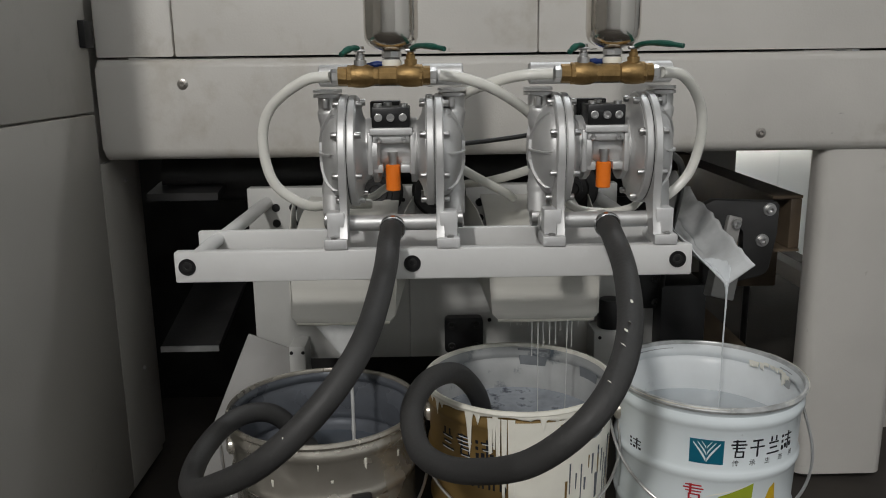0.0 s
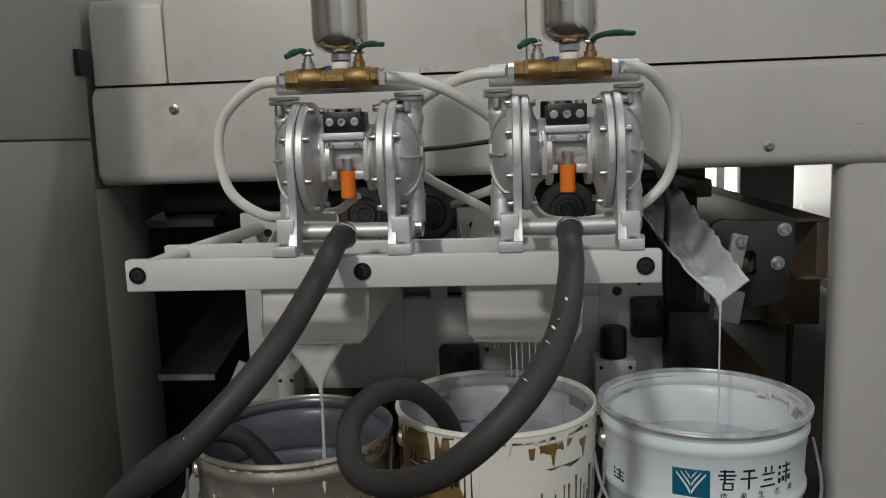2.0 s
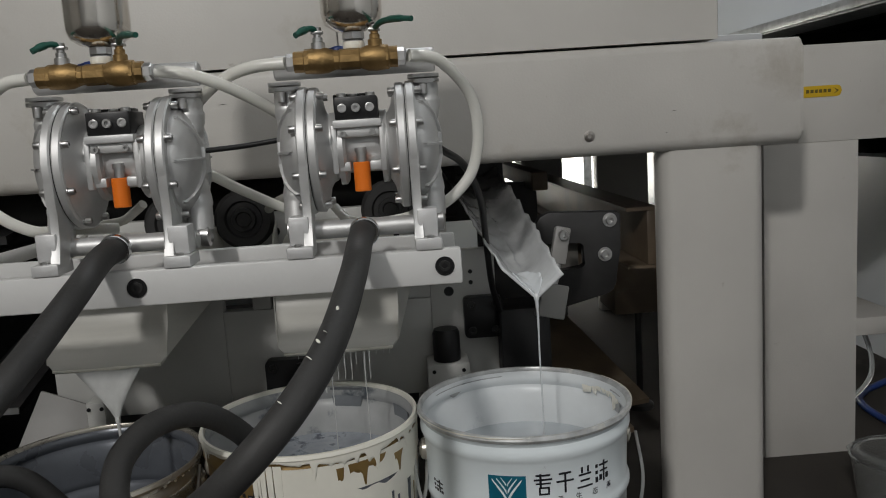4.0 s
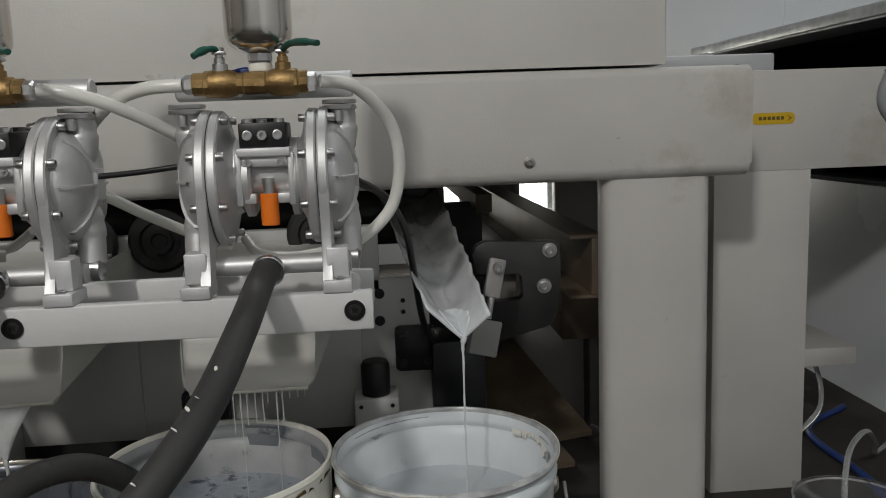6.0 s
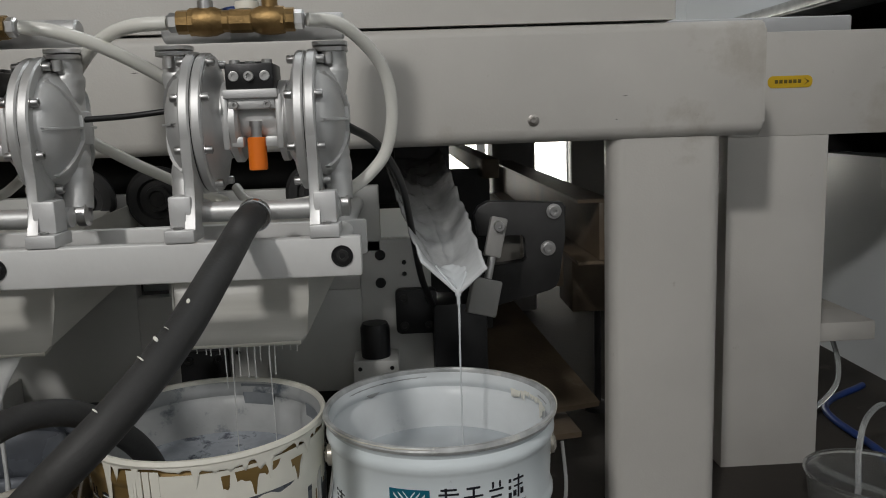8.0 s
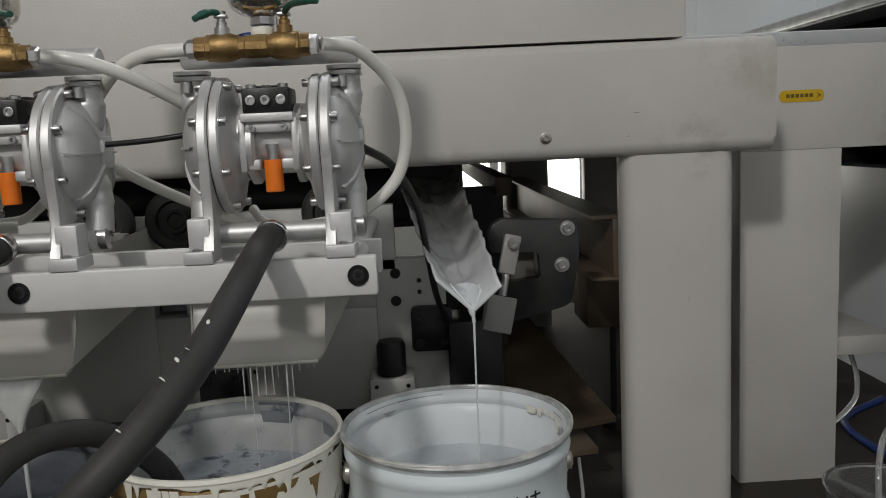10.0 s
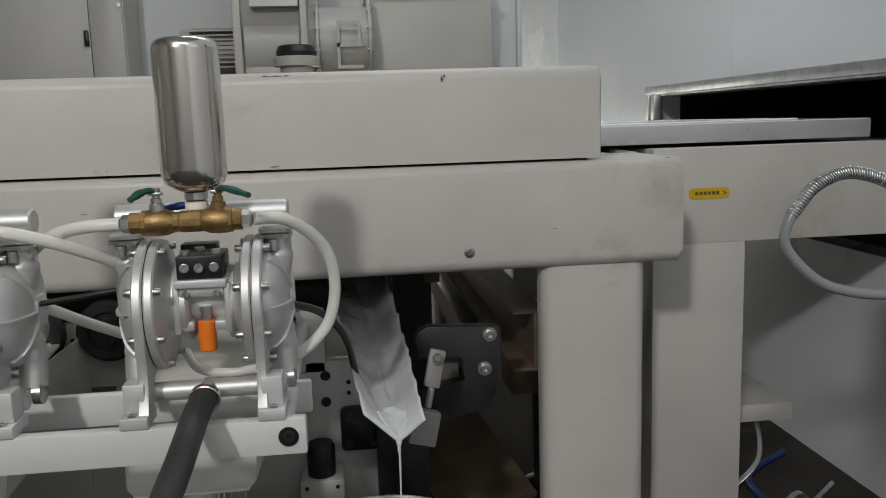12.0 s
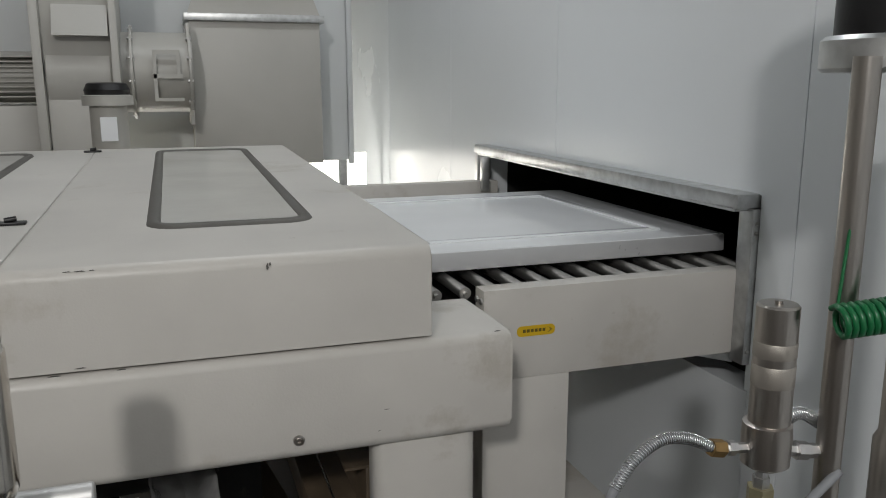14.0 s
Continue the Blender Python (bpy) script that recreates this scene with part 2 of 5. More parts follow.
def thing(name, label, category, group="", at=(0, 0, 0), rz=0):
    ob = new(name)
    ob.empty_display_size = 0.05
    ob.matrix_basis = pose(*at, 0, 0, rz)
    return tagged(ob, label, category, group)


def structure(name, bm, material, label, smooth=35):
    return tagged(new(name, mesh_of(name, bm, material, smooth)), label, name.split("_")[0], "", "structure")


def box(bm, x0, x1, y0, y1, z0, z1, bevel=0.0, seg=2, m=None):
    vs = [bm.verts.new((x, y, z)) for x in (x0, x1) for y in (y0, y1) for z in (z0, z1)]
    fs = [bm.faces.new([vs[i] for i in q]) for q in ((0, 1, 3, 2), (4, 6, 7, 5), (0, 4, 5, 1), (2, 3, 7, 6), (0, 2, 6, 4), (1, 5, 7, 3))]
    if m is not None:
        for v in vs:
            v.co = m @ v.co
    if bevel:
        es = {e for f in fs for e in f.edges}
        bmesh.ops.bevel(bm, geom=list(es), offset=bevel, segments=seg, affect="EDGES", profile=0.5)
    return bm


def boxed(*a, **k):
    return box(bmesh.new(), *a, **k)


def lathe(bm, profile, seg=32, m=None, cap=True):
    """Turn (radius, height) pairs about z."""
    m = m or Matrix()
    rings = []
    for r, z in profile:
        if r < 1e-5:
            rings.append([bm.verts.new(m @ Vector((0, 0, z)))])
        else:
            rings.append([bm.verts.new(m @ Vector((r * math.cos(2 * math.pi * i / seg), r * math.sin(2 * math.pi * i / seg), z))) for i in range(seg)])
    for a, b in zip(rings, rings[1:]):
        for i in range(seg):
            j = (i + 1) % seg
            if len(a) == 1 and len(b) == 1:
                continue
            if len(a) == 1:
                bm.faces.new((a[0], b[j], b[i]))
            elif len(b) == 1:
                bm.faces.new((a[i], a[j], b[0]))
            else:
                bm.faces.new((a[i], a[j], b[j], b[i]))
    if cap:
        for r in (rings[0], rings[-1]):
            if len(r) > 2:
                bm.faces.new(r)
    return bm


def turned(profile, seg=32, m=None, cap=True):
    return lathe(bmesh.new(), profile, seg, m, cap)


AX = pose(0, 0, 0, 0, 90, 0)   # z axis to +x
AY = pose(0, 0, 0, 90, 0, 0)   # z axis to -y


def along(p, q):
    d = Vector(q) - Vector(p)
    return Matrix.Translation(p) @ d.to_track_quat("Z", "Y").to_matrix().to_4x4(), d.length


def rod(bm, p, q, r, seg=16, chamfer=0.0):
    m, n = along(p, q)
    c = chamfer
    return lathe(bm, [(r - c, 0), (r, c), (r, n - c), (r - c, n)] if c else [(r, 0), (r, n)], seg, m)


def rodded(*a, **k):
    return rod(bmesh.new(), *a, **k)


def spline(points, per=8):
    P = [Vector(p) for p in points]
    P = [2 * P[0] - P[1]] + P + [2 * P[-1] - P[-2]]
    out = []
    for i in range(1, len(P) - 2):
        for k in range(per):
            t = k / per
            a, b, c, d = P[i - 1:i + 3]
            out.append(0.5 * ((2 * b) + (c - a) * t + (2 * a - 5 * b + 4 * c - d) * t * t + (3 * b - a - 3 * c + d) * t ** 3))
    out.append(P[-2])
    return out


def tube(points, r, seg=14, per=8, bm=None, wob=0.0):
    bm = bm or bmesh.new()
    S = spline(points, per)
    rings, side = [], None
    for i, p in enumerate(S):
        d = (S[min(i + 1, len(S) - 1)] - S[max(i - 1, 0)]).normalized()
        if side is None:
            side = d.orthogonal().normalized()
        side = (side - d * side.dot(d)).normalized()
        up = d.cross(side)
        rr = r[i * len(r) // len(S)] if isinstance(r, (list, tuple)) else r
        rr *= 1 + wob * noise.noise(p * 40)
        rings.append([bm.verts.new(p + rr * (math.cos(a) * side + math.sin(a) * up)) for a in [2 * math.pi * k / seg for k in range(seg)]])
    for a, b in zip(rings, rings[1:]):
        for k in range(seg):
            bm.faces.new((a[k], a[(k + 1) % seg], b[(k + 1) % seg], b[k]))
    bm.faces.new(rings[0])
    bm.faces.new(rings[-1])
    return bm


def coil(points, radius, wire, turns_per_m, seg=6):
    """A wire wound round a path."""
    S = spline(points, 40)
    length, path = 0.0, []
    side = None
    for i, p in enumerate(S):
        d = (S[min(i + 1, len(S) - 1)] - S[max(i - 1, 0)]).normalized()
        if i:
            length += (p - S[i - 1]).length
        if side is None:
            side = d.orthogonal().normalized()
        side = (side - d * side.dot(d)).normalized()
        path.append((length, p, side.copy(), d.cross(side)))
    n = int(length * turns_per_m * 10)
    pts = []
    for k in range(n + 1):
        s = length * k / n
        i = min(range(len(path)), key=lambda j: abs(path[j][0] - s))
        j = min(i + 1, len(path) - 1)
        f = 0 if path[j][0] == path[i][0] else max(0, min(1, (s - path[i][0]) / (path[j][0] - path[i][0])))
        c = path[i][1].lerp(path[j][1], f)
        a = 2 * math.pi * s * turns_per_m
        pts.append(c + radius * (math.cos(a) * path[i][2] + math.sin(a) * path[i][3]))
    return tube(pts, wire, seg, 1)


def slab(outline, axis, lo, hi, bevel=0.0):
    """A flat polygon, given in the two other axes, pulled from lo to hi along axis."""
    bm = bmesh.new()
    put = {"x": lambda a, b, c: (c, a, b), "y": lambda a, b, c: (a, c, b), "z": lambda a, b, c: (a, b, c)}[axis]
    A = [bm.verts.new(put(a, b, lo)) for a, b in outline]
    B = [bm.verts.new(put(a, b, hi)) for a, b in outline]
    f = [bm.faces.new(A), bm.faces.new(B)]
    n = len(A)
    for i in range(n):
        bm.faces.new((A[i], A[(i + 1) % n], B[(i + 1) % n], B[i]))
    if bevel:
        bmesh.ops.bevel(bm, geom=[e for g in f for e in g.edges], offset=bevel, segments=2, affect="EDGES", profile=0.5)
    return bm


def rounded(x0, x1, y0, y1, r, n=5):
    out = []
    for cx, cy, a0 in ((x1 - r, y1 - r, 0), (x0 + r, y1 - r, 90), (x0 + r, y0 + r, 180), (x1 - r, y0 + r, 270)):
        for k in range(n + 1):
            a = radians(a0 + 90 * k / n)
            out.append((cx + r * math.cos(a), cy + r * math.sin(a)))
    return out


SCREW = mesh_of("screw", turned([(0.0, 0.0012), (0.0028, 0.0012), (0.0028, 0.0040), (0.0046, 0.0040), (0.0052, 0.0032), (0.0052, 0.0)], 14, cap=False), M_STEEL)
DULLSCREW = mesh_of("screw", turned([(0.0, 0.0012), (0.0028, 0.0012), (0.0028, 0.0040), (0.0046, 0.0040), (0.0052, 0.0032), (0.0052, 0.0)], 14, cap=False), M_BRUSHED)
SOCKET = mesh_of("screw", turned([(0.0, 0.002), (0.5, 0.002), (0.5, 0.8), (0.9, 0.8), (1.0, 0.7), (1.0, 0.0)], 16, cap=False), M_STEEL)
DARKSOCKET = mesh_of("screw", turned([(0.0, 0.002), (0.5, 0.002), (0.5, 0.8), (0.9, 0.8), (1.0, 0.7), (1.0, 0.0)], 16, cap=False), M_DARK)
BOLT = mesh_of("bolt", turned([(0.0, 0.0045), (0.0022, 0.0045), (0.0022, 0.0085), (0.0041, 0.0085), (0.0047, 0.0076), (0.0047, 0.0012), (0.0062, 0.0010), (0.0062, 0.0)], 12, cap=False), M_STEEL)

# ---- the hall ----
structure("floor", boxed(-3.6, 3.4, -3.6, 6.6, -0.1, 0.0), M_FLOOR, "dusty concrete factory floor with spills, darkened for shade")
structure("ceiling", boxed(-3.6, 3.4, -3.6, 6.6, 4.0, 4.1), M_CEIL, "plain white factory ceiling")
# unseen closing walls: south kept pale to bounce fill, west dark to limit it
structure("wall_south", boxed(-3.6, 3.4, -3.7, -3.6, 0, 4.0), M_BACKWALL, "plain unseen hall wall, tone set for bounced light")
structure("wall_west", boxed(-3.7, -3.6, -3.6, 6.6, 0, 4.0), M_DARKWALL, "plain unseen hall wall, tone set for bounced light")
bm = bmesh.new()
box(bm, -3.6, 1.46, 4.95, 5.05, 0.88, 4.0)
box(bm, -3.6, 1.46, 4.95, 5.05, 0.0, 0.28)
wall_north = structure("wall_north", bm, M_BACKWALL, "pale wall with a low strip of daylight windows")
structure("wall_north_2", boxed(-3.6, 3.4, 6.5, 6.6, 0, 4.0), M_BACKWALL, "plain far wall behind the partition")
part("column", boxed(1.435, 1.465, 4.915, 4.95, 0.86, 4.0, bevel=0.004), M_BACKWALL, wall_north)
win = structure("window_1", boxed(-3.6, 1.60, 5.20, 5.21, 0.25, 0.90), M_DAY, "low strip window with bright daylight behind")
for x in (-0.9, 0.0, 0.45, 0.86, 1.40):
    part("mullion", boxed(x, x + 0.05, 5.06, 5.12, 0.25, 0.9), M_GALV, win)

bm = bmesh.new()
E0, E1 = 1.708, 1.79
box(bm, E0, E1, -3.6, 1.76, 0, 4.0)
box(bm, E0, E1, 3.40, 6.6, 0, 4.0)
box(bm, E0, E1, 1.76, 3.40, 1.04, 4.0)
box(bm, E0, E1, 1.76, 3.40, 0, 0.60)
wall_east = structure("wall_east", bm, M_WALL, "wall of glossy pale blue-white insulated panels")
edges = [-3.6, -1.8, -0.65, 0.48, 1.627, 2.775, 3.87, 5.0, 6.5]
for a, b in zip(edges, edges[1:]):
    g = 0.0016
    if a < 1.76 < b or a < 3.4 < b or (a > 1.76 and b < 3.4):
        lo, hi = max(a, 1.74), min(b, 3.42)
        bm = bmesh.new()
        box(bm, 1.70, E0, a + g, b - g, 1.065, 4.0)
        if a < 1.74:
            box(bm, 1.70, E0, a + g, 1.74, 0, 1.065)
        if b > 3.42:
            box(bm, 1.70, E0, 3.42, b - g, 0, 1.065)
        box(bm, 1.70, E0, lo + g, hi - g, 0, 0.60)
    else:
        bm = boxed(1.70, E0, a + g, b - g, 0, 4.0)
    part("panel", bm, M_WALL, wall_east)
# drying tunnel behind the wall
tunnel = thing("tunnel_mouth", "stainless steel sheet frame round the dark drying tunnel mouth", "tunnel opening")
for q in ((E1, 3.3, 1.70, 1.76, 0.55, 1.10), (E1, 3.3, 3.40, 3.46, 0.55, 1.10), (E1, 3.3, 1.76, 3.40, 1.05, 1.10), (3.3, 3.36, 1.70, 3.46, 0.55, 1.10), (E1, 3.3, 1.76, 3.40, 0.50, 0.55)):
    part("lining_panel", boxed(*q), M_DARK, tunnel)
part("lintel", boxed(1.640, 1.705, 1.745, 3.40, 1.035, 1.068, bevel=0.003), M_GALV, tunnel)
part("soffit", boxed(1.645, 1.80, 1.76, 3.385, 1.028, 1.034), M_GALV, tunnel)
part("jamb", boxed(1.682, 1.704, 1.742, 1.790, 0.668, 1.034, bevel=0.002), M_GALV, tunnel)
part("jamb", boxed(1.645, 1.704, 3.375, 3.40, 0.90, 1.034, bevel=0.002), M_GALV, tunnel)
part("post", boxed(1.60, 1.63, 3.20, 3.23, 0.90, 1.034, bevel=0.002), M_GALV, tunnel)
part("bracket", slab([(1.60, 0.682), (1.70, 0.682), (1.70, 0.655)], "y", 1.80, 1.803), M_GALV, tunnel)
for z in (1.0, 0.98, 0.70):
    piece("screw", SCREW, tunnel, pose(1.693, 1.742, z, 90))

# ---- coating machine ----
machine = thing("coating_machine", "large cream-painted steel roller coating machine with hinged hoods", "machine")
prof = [(1.758, 0.70), (1.758, 0.884)] + [(1.518 + 0.016 - 0.016 * math.sin(radians(a)), 0.884 - 0.016 + 0.016 * math.cos(radians(a))) for a in range(0, 91, 15)] \
    + [(1.518 + 0.022 - 0.022 * math.cos(radians(a)), 0.700 + 0.022 - 0.022 * math.sin(radians(a))) for a in range(0, 91, 15)]
beam = part("front_beam", slab(prof, "x", -0.604, 1.006, bevel=0.006), M_PAINT, machine, "broad rounded cream beam with scuffs", smooth=50)
for x, z in ((-0.447, 0.839), (0.627, 0.736)):
    part("washer", turned([(0.0095, 0), (0.0095, 0.0015), (0.006, 0.0025)], 20, pose(x, 1.518, z) @ AY), M_BRUSHED, beam)
    piece("screw", DULLSCREW, beam, pose(x, 1.516, z) @ AY)


def post(x0, x1, y0, y1, r=0.026):
    return slab(rounded(x0, x1, y0, y1, r, 6), "z", 0.02, 0.701)


part("front_post", post(0.757, 0.946, 1.532, 1.60), M_PAINT, machine, smooth=50)
# same cream post, coloured darker because it stands against the light
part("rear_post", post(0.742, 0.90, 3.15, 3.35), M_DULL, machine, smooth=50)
part("rear_beam", boxed(-0.604, 1.006, 3.16, 3.40, 0.70, 0.884, bevel=0.012), M_PAINT, machine)
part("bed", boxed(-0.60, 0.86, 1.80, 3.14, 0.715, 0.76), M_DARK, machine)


def hood_z(y):
    return 1.045 + 0.021 * (y - 1.53)


def hood(name, x0, x1, win0, win1):
    pr = [(3.40, 0.8885), (3.40, hood_z(3.4))] + [(1.532 + 0.02 - 0.02 * math.sin(radians(a)), hood_z(1.55) - 0.02 + 0.02 * math.cos(radians(a))) for a in range(0, 91, 15)] + [(1.530, 0.8885)]
    h = part("hood", slab(pr, "x", x0, x1, bevel=0.004), M_PAINT, machine, "scuffed cream sheet hood with a framed window", smooth=50)
    tilt = pose(0, 1.53, 1.045) @ pose(0, 0, 0, math.degrees(math.atan(0.021))) @ pose(0, -1.53, -1.045)
    outer, inner = rounded(win0, win1, 1.80, 3.26, 0.055), rounded(win0 + 0.026, win1 - 0.026, 1.826, 3.234, 0.034)
    bm = bmesh.new()
    ring = []
    for (a, b), (c, d) in zip(outer, inner):
        ring.append([bm.verts.new(tilt @ Vector(v)) for v in ((a, b, 1.045), (a * 0.8 + c * 0.2, b * 0.8 + d * 0.2, 1.052), (a * 0.2 + c * 0.8, b * 0.2 + d * 0.8, 1.052), (c, d, 1.046))])
    for i in range(len(ring)):
        p, q = ring[i], ring[(i + 1) % len(ring)]
        for k in range(3):
            bm.faces.new((p[k], q[k], q[k + 1], p[k + 1]))
    w = part("hood_window", slab(inner, "z", 1.0462, 1.0472), M_GLASS, h)
    w.matrix_basis = tilt
    part("gasket", bm, M_GASKET, h, "dark rubber window gasket", smooth=60)
    return h


hood("hood", 0.2075, 0.862, 0.405, 0.715)
hood("hood", -0.46, 0.2061, -0.35, 0.03)
hood("hood", -0.604, -0.463, -0.598, -0.47)
for x, y in ((0.165, 1.93), (0.20, 3.30)):
    lt = part("latch", boxed(x - 0.028, x + 0.028, y - 0.012, y + 0.012, hood_z(y), hood_z(y) + 0.006, bevel=0.002), M_BLACK, machine, "small black toggle latch")
    part("lever", rodded((x - 0.008, y - 0.004, hood_z(y) + 0.009), (x + 0.012, y - 0.004, hood_z(y) + 0.012), 0.005), M_BLACK, lt)

for x0, x1, y, z, k in ((0.588, 0.592, 1.5312, 1.028, 0.006), (0.593, 0.596, 1.5316, 1.032, 0.003), (0.296, 0.308, 1.5375, 1.0397, 0.0006), (0.311, 0.327, 1.5375, 1.0394, 0.0008), (0.332, 0.340, 1.5375, 1.0398, 0.0006), (0.30, 0.318, 1.531, 0.893, 0.0012)):
    part("scuff_mark", slab([(x0, z), (x0 + 0.3 * (x1 - x0), z - k), (x1, z - 0.3 * k), (x1 - 0.3 * (x1 - x0), z + k)], "y", y - 0.0016, y + 0.002), M_GASKET, machine)
rnd = random.Random(12)
for k in range(16):
    x, w = rnd.uniform(-0.58, 0.98), rnd.uniform(0.004, 0.022)
    z = rnd.choice((0.8825, 0.7035, 0.8835)) if k < 11 else rnd.uniform(0.73, 0.86)
    y = 1.532 if z > 0.88 else (1.5335 if z < 0.71 else 1.518)
    part("scuff_mark", slab([(x, z), (x + 0.4 * w, z - rnd.uniform(0.0004, 0.0011)), (x + w, z + 0.0003), (x + 0.55 * w, z + rnd.uniform(0.0004, 0.001))], "y", y - (0.0006 if z < 0.87 and z > 0.71 else 0.0022), y + 0.002), M_GASKET, beam)
# ---- cabinet beside the pumps ----
cab = thing("machine_cabinet", "grey-beige sheet steel cabinet with upper and lower doors", "cabinet")
part("body", boxed(-1.5, -0.622, 1.00, 1.75, 0.02, 1.40, bevel=0.004), M_CABINET, cab)
part("upper_door", boxed(-0.622, -0.609, 0.995, 1.512, 0.791, 1.40, bevel=0.003), M_CABINET, cab)
part("lower_door", boxed(-0.622, -0.609, 0.995, 1.512, 0.03, 0.788, bevel=0.003), M_CABINET, cab)
part("hinge", boxed(-0.612, -0.598, 1.476, 1.514, 0.905, 0.952, bevel=0.002), M_BLACK, cab, "black door hinge")
part("side_panel", boxed(-0.621, -0.609, 1.5125, 1.690, 0.03, 0.694, bevel=0.002), M_CABINET, cab)
for y, z in ((1.623, 0.650), (1.623, 0.25)):
    piece("screw", SCREW, cab, pose(-0.609, y, z, 0, 90))

# ---- roller conveyor ----
conv = thing("roller_conveyor", "cream-painted steel roller conveyor running into the tunnel", "conveyor")
YC = 1.785
part("side_frame", boxed(1.055, 1.699, YC, YC + 0.05, 0.687, 0.887, bevel=0.0015), M_PAINT, conv)
part("side_frame", boxed(1.055, 1.699, 3.28, 3.33, 0.687, 0.93, bevel=0.004), M_PAINT, conv)
part("leg", boxed(1.055, 1.258, YC + 0.0005, YC + 0.06, 0.0, 0.6868, bevel=0.001), M_PAINT, conv)
part("leg", boxed(1.055, 1.258, 3.27, 3.33, 0.0, 0.687, bevel=0.004), M_PAINT, conv)
part("cross_member", boxed(1.258, 1.475, 1.95, 2.35, 0.212, 0.256, bevel=0.003), M_PAINT, conv)
part("side_rail", boxed(1.11, 1.16, YC + 0.06, 3.27, 0.20, 0.25, bevel=0.003), M_PAINT, conv)
ROLL = mesh_of("roller", turned([(0.006, -0.012), (0.006, 0), (0.0125, 0), (0.0135, 0.001), (0.0135, 1.417), (0.0125, 1.418), (0.006, 1.418), (0.006, 1.43)], 18), M_ROLLER)
for i in range(14):
    piece("roller", ROLL, conv, pose(0.905 + 0.066 * i, YC + 0.063, 0.868, -90))
# added dark sheet, stands for the shade seen between the rollers
part("under_roller_shade", boxed(0.90, 1.699, YC + 0.055, 3.275, 0.79, 0.80), M_DARK, conv, "dark sheet added under the rollers to darken the gaps")
stk = part("sticker", slab(rounded(1.131, 1.220, 0.780, 0.803, 0.010), "y", YC - 0.0012, YC), M_YELLOW, conv, "yellow arrow sticker with dark lettering bars")
for k in range(6):
    part("lettering", boxed(1.1445 + 0.0092 * k, 1.1510 + 0.0092 * k, YC - 0.0018, YC - 0.0011, 0.7885, 0.7955), M_STICKERINK, stk)
part("arrow", slab([(1.203, 0.785), (1.214, 0.7915), (1.203, 0.798), (1.2095, 0.7915)], "y", YC - 0.0018, YC - 0.0011), M_STICKERINK, stk)
for y, z in ((YC + 0.012, 0.862), (YC + 0.036, 0.862)):
    piece("screw", SOCKET, conv, pose(1.055, y, z, 0, -90) @ Matrix.Diagonal((0.007, 0.007, 0.006, 1)))

board = thing("lacquered_board", "freshly coated white cabinet door on the rollers", "board")
part("panel", boxed(0.70, 1.758, 1.970, 2.90, 0.890, 0.933, bevel=0.002), M_FOIL, board)
part("face", boxed(0.704, 1.755, 1.973, 2.897, 0.933, 0.9345), M_BOARD, board, "glossy white lacquered face")
for x0, x1, y0, y1 in ((1.0, 1.61, 2.075, 2.10), (1.0, 1.61, 2.76, 2.785), (1.61, 1.635, 2.075, 2.785)):
    part("moulding", boxed(x0, x1, y0, y1, 0.9346, 0.9385, bevel=0.001), M_BOARD, board)

# ---- bearing plate of the coater, behind the shelf ----
bear = thing("bearing_plate", "grey painted steel side plate with drilled holes and roller bearings", "machine plate")
Y0, Y1 = 1.57, 1.60
PX0, PX1 = -0.355, 0.372
def plate_with_holes(name, x0, x1, z0, z1, holes, parent):
    """A drilled plate: each hole is a dark threaded recess with a rim."""
    p = part(name, boxed(x0, x1, Y0, Y1, z0, z1, bevel=0.002), M_PLATE, parent)
    for x, z, r in holes:
        part("drilled_hole", turned([(r, 0.0), (r, 0.0012), (r * 0.86, 0.0012), (r * 0.8, 0.0002), (0, 0.0002)], 20, pose(x, Y0 - 0.0001, z) @ AY, cap=False), M_BLACK, p)
    return p
H4 = lambda x, z: [(x, z, 0.008), (x + 0.034, z, 0.008), (x, z + 0.031, 0.008), (x + 0.034, z + 0.031, 0.008)]
plate_with_holes("upper_plate", PX0, PX1, 0.525, 0.637, H4(-0.300, 0.567) + H4(0.066, 0.572) + [(0.135, 0.61, 0.004), (0.20, 0.61, 0.004), (-0.05, 0.61, 0.004), (0.23, 0.56, 0.006)], bear)
plate_with_holes("left_plate", PX0, -0.042, 0.283, 0.525, [(-0.30, 0.50, 0.008)], bear)
plate_with_holes("middle_plate", -0.042, 0.335, 0.283, 0.462, [(0.12, 0.36, 0.004)], bear)
plate_with_holes("centre_post", 0.012, 0.045, 0.462, 0.525, [(0.029, 0.505, 0.007)], bear)
plate_with_holes("side_cheek", 0.10, 0.335, 0.462, 0.525, [], bear)
plate_with_holes("right_plate", 0.335, 0.455, 0.283, 0.545, [(0.370, 0.519, 0.009), (0.369, 0.471, 0.009), (0.41, 0.505, 0.004), (0.41, 0.485, 0.004), (0.445, 0.505, 0.004)], bear)
for x in (-0.10, 0.275, 0.02):
    ob = part("bearing", turned([(0.0, 0.010), (0.012, 0.010), (0.014, 0.014), (0.020, 0.014), (0.022, 0.006), (0.030, 0.006), (0.033, 0.012), (0.046, 0.012), (0.052, 0.006), (0.052, 0.0)], 36, pose(x, 1.54, 0.632) @ AY, cap=False), M_DARK, bear, "dark round roller bearing")
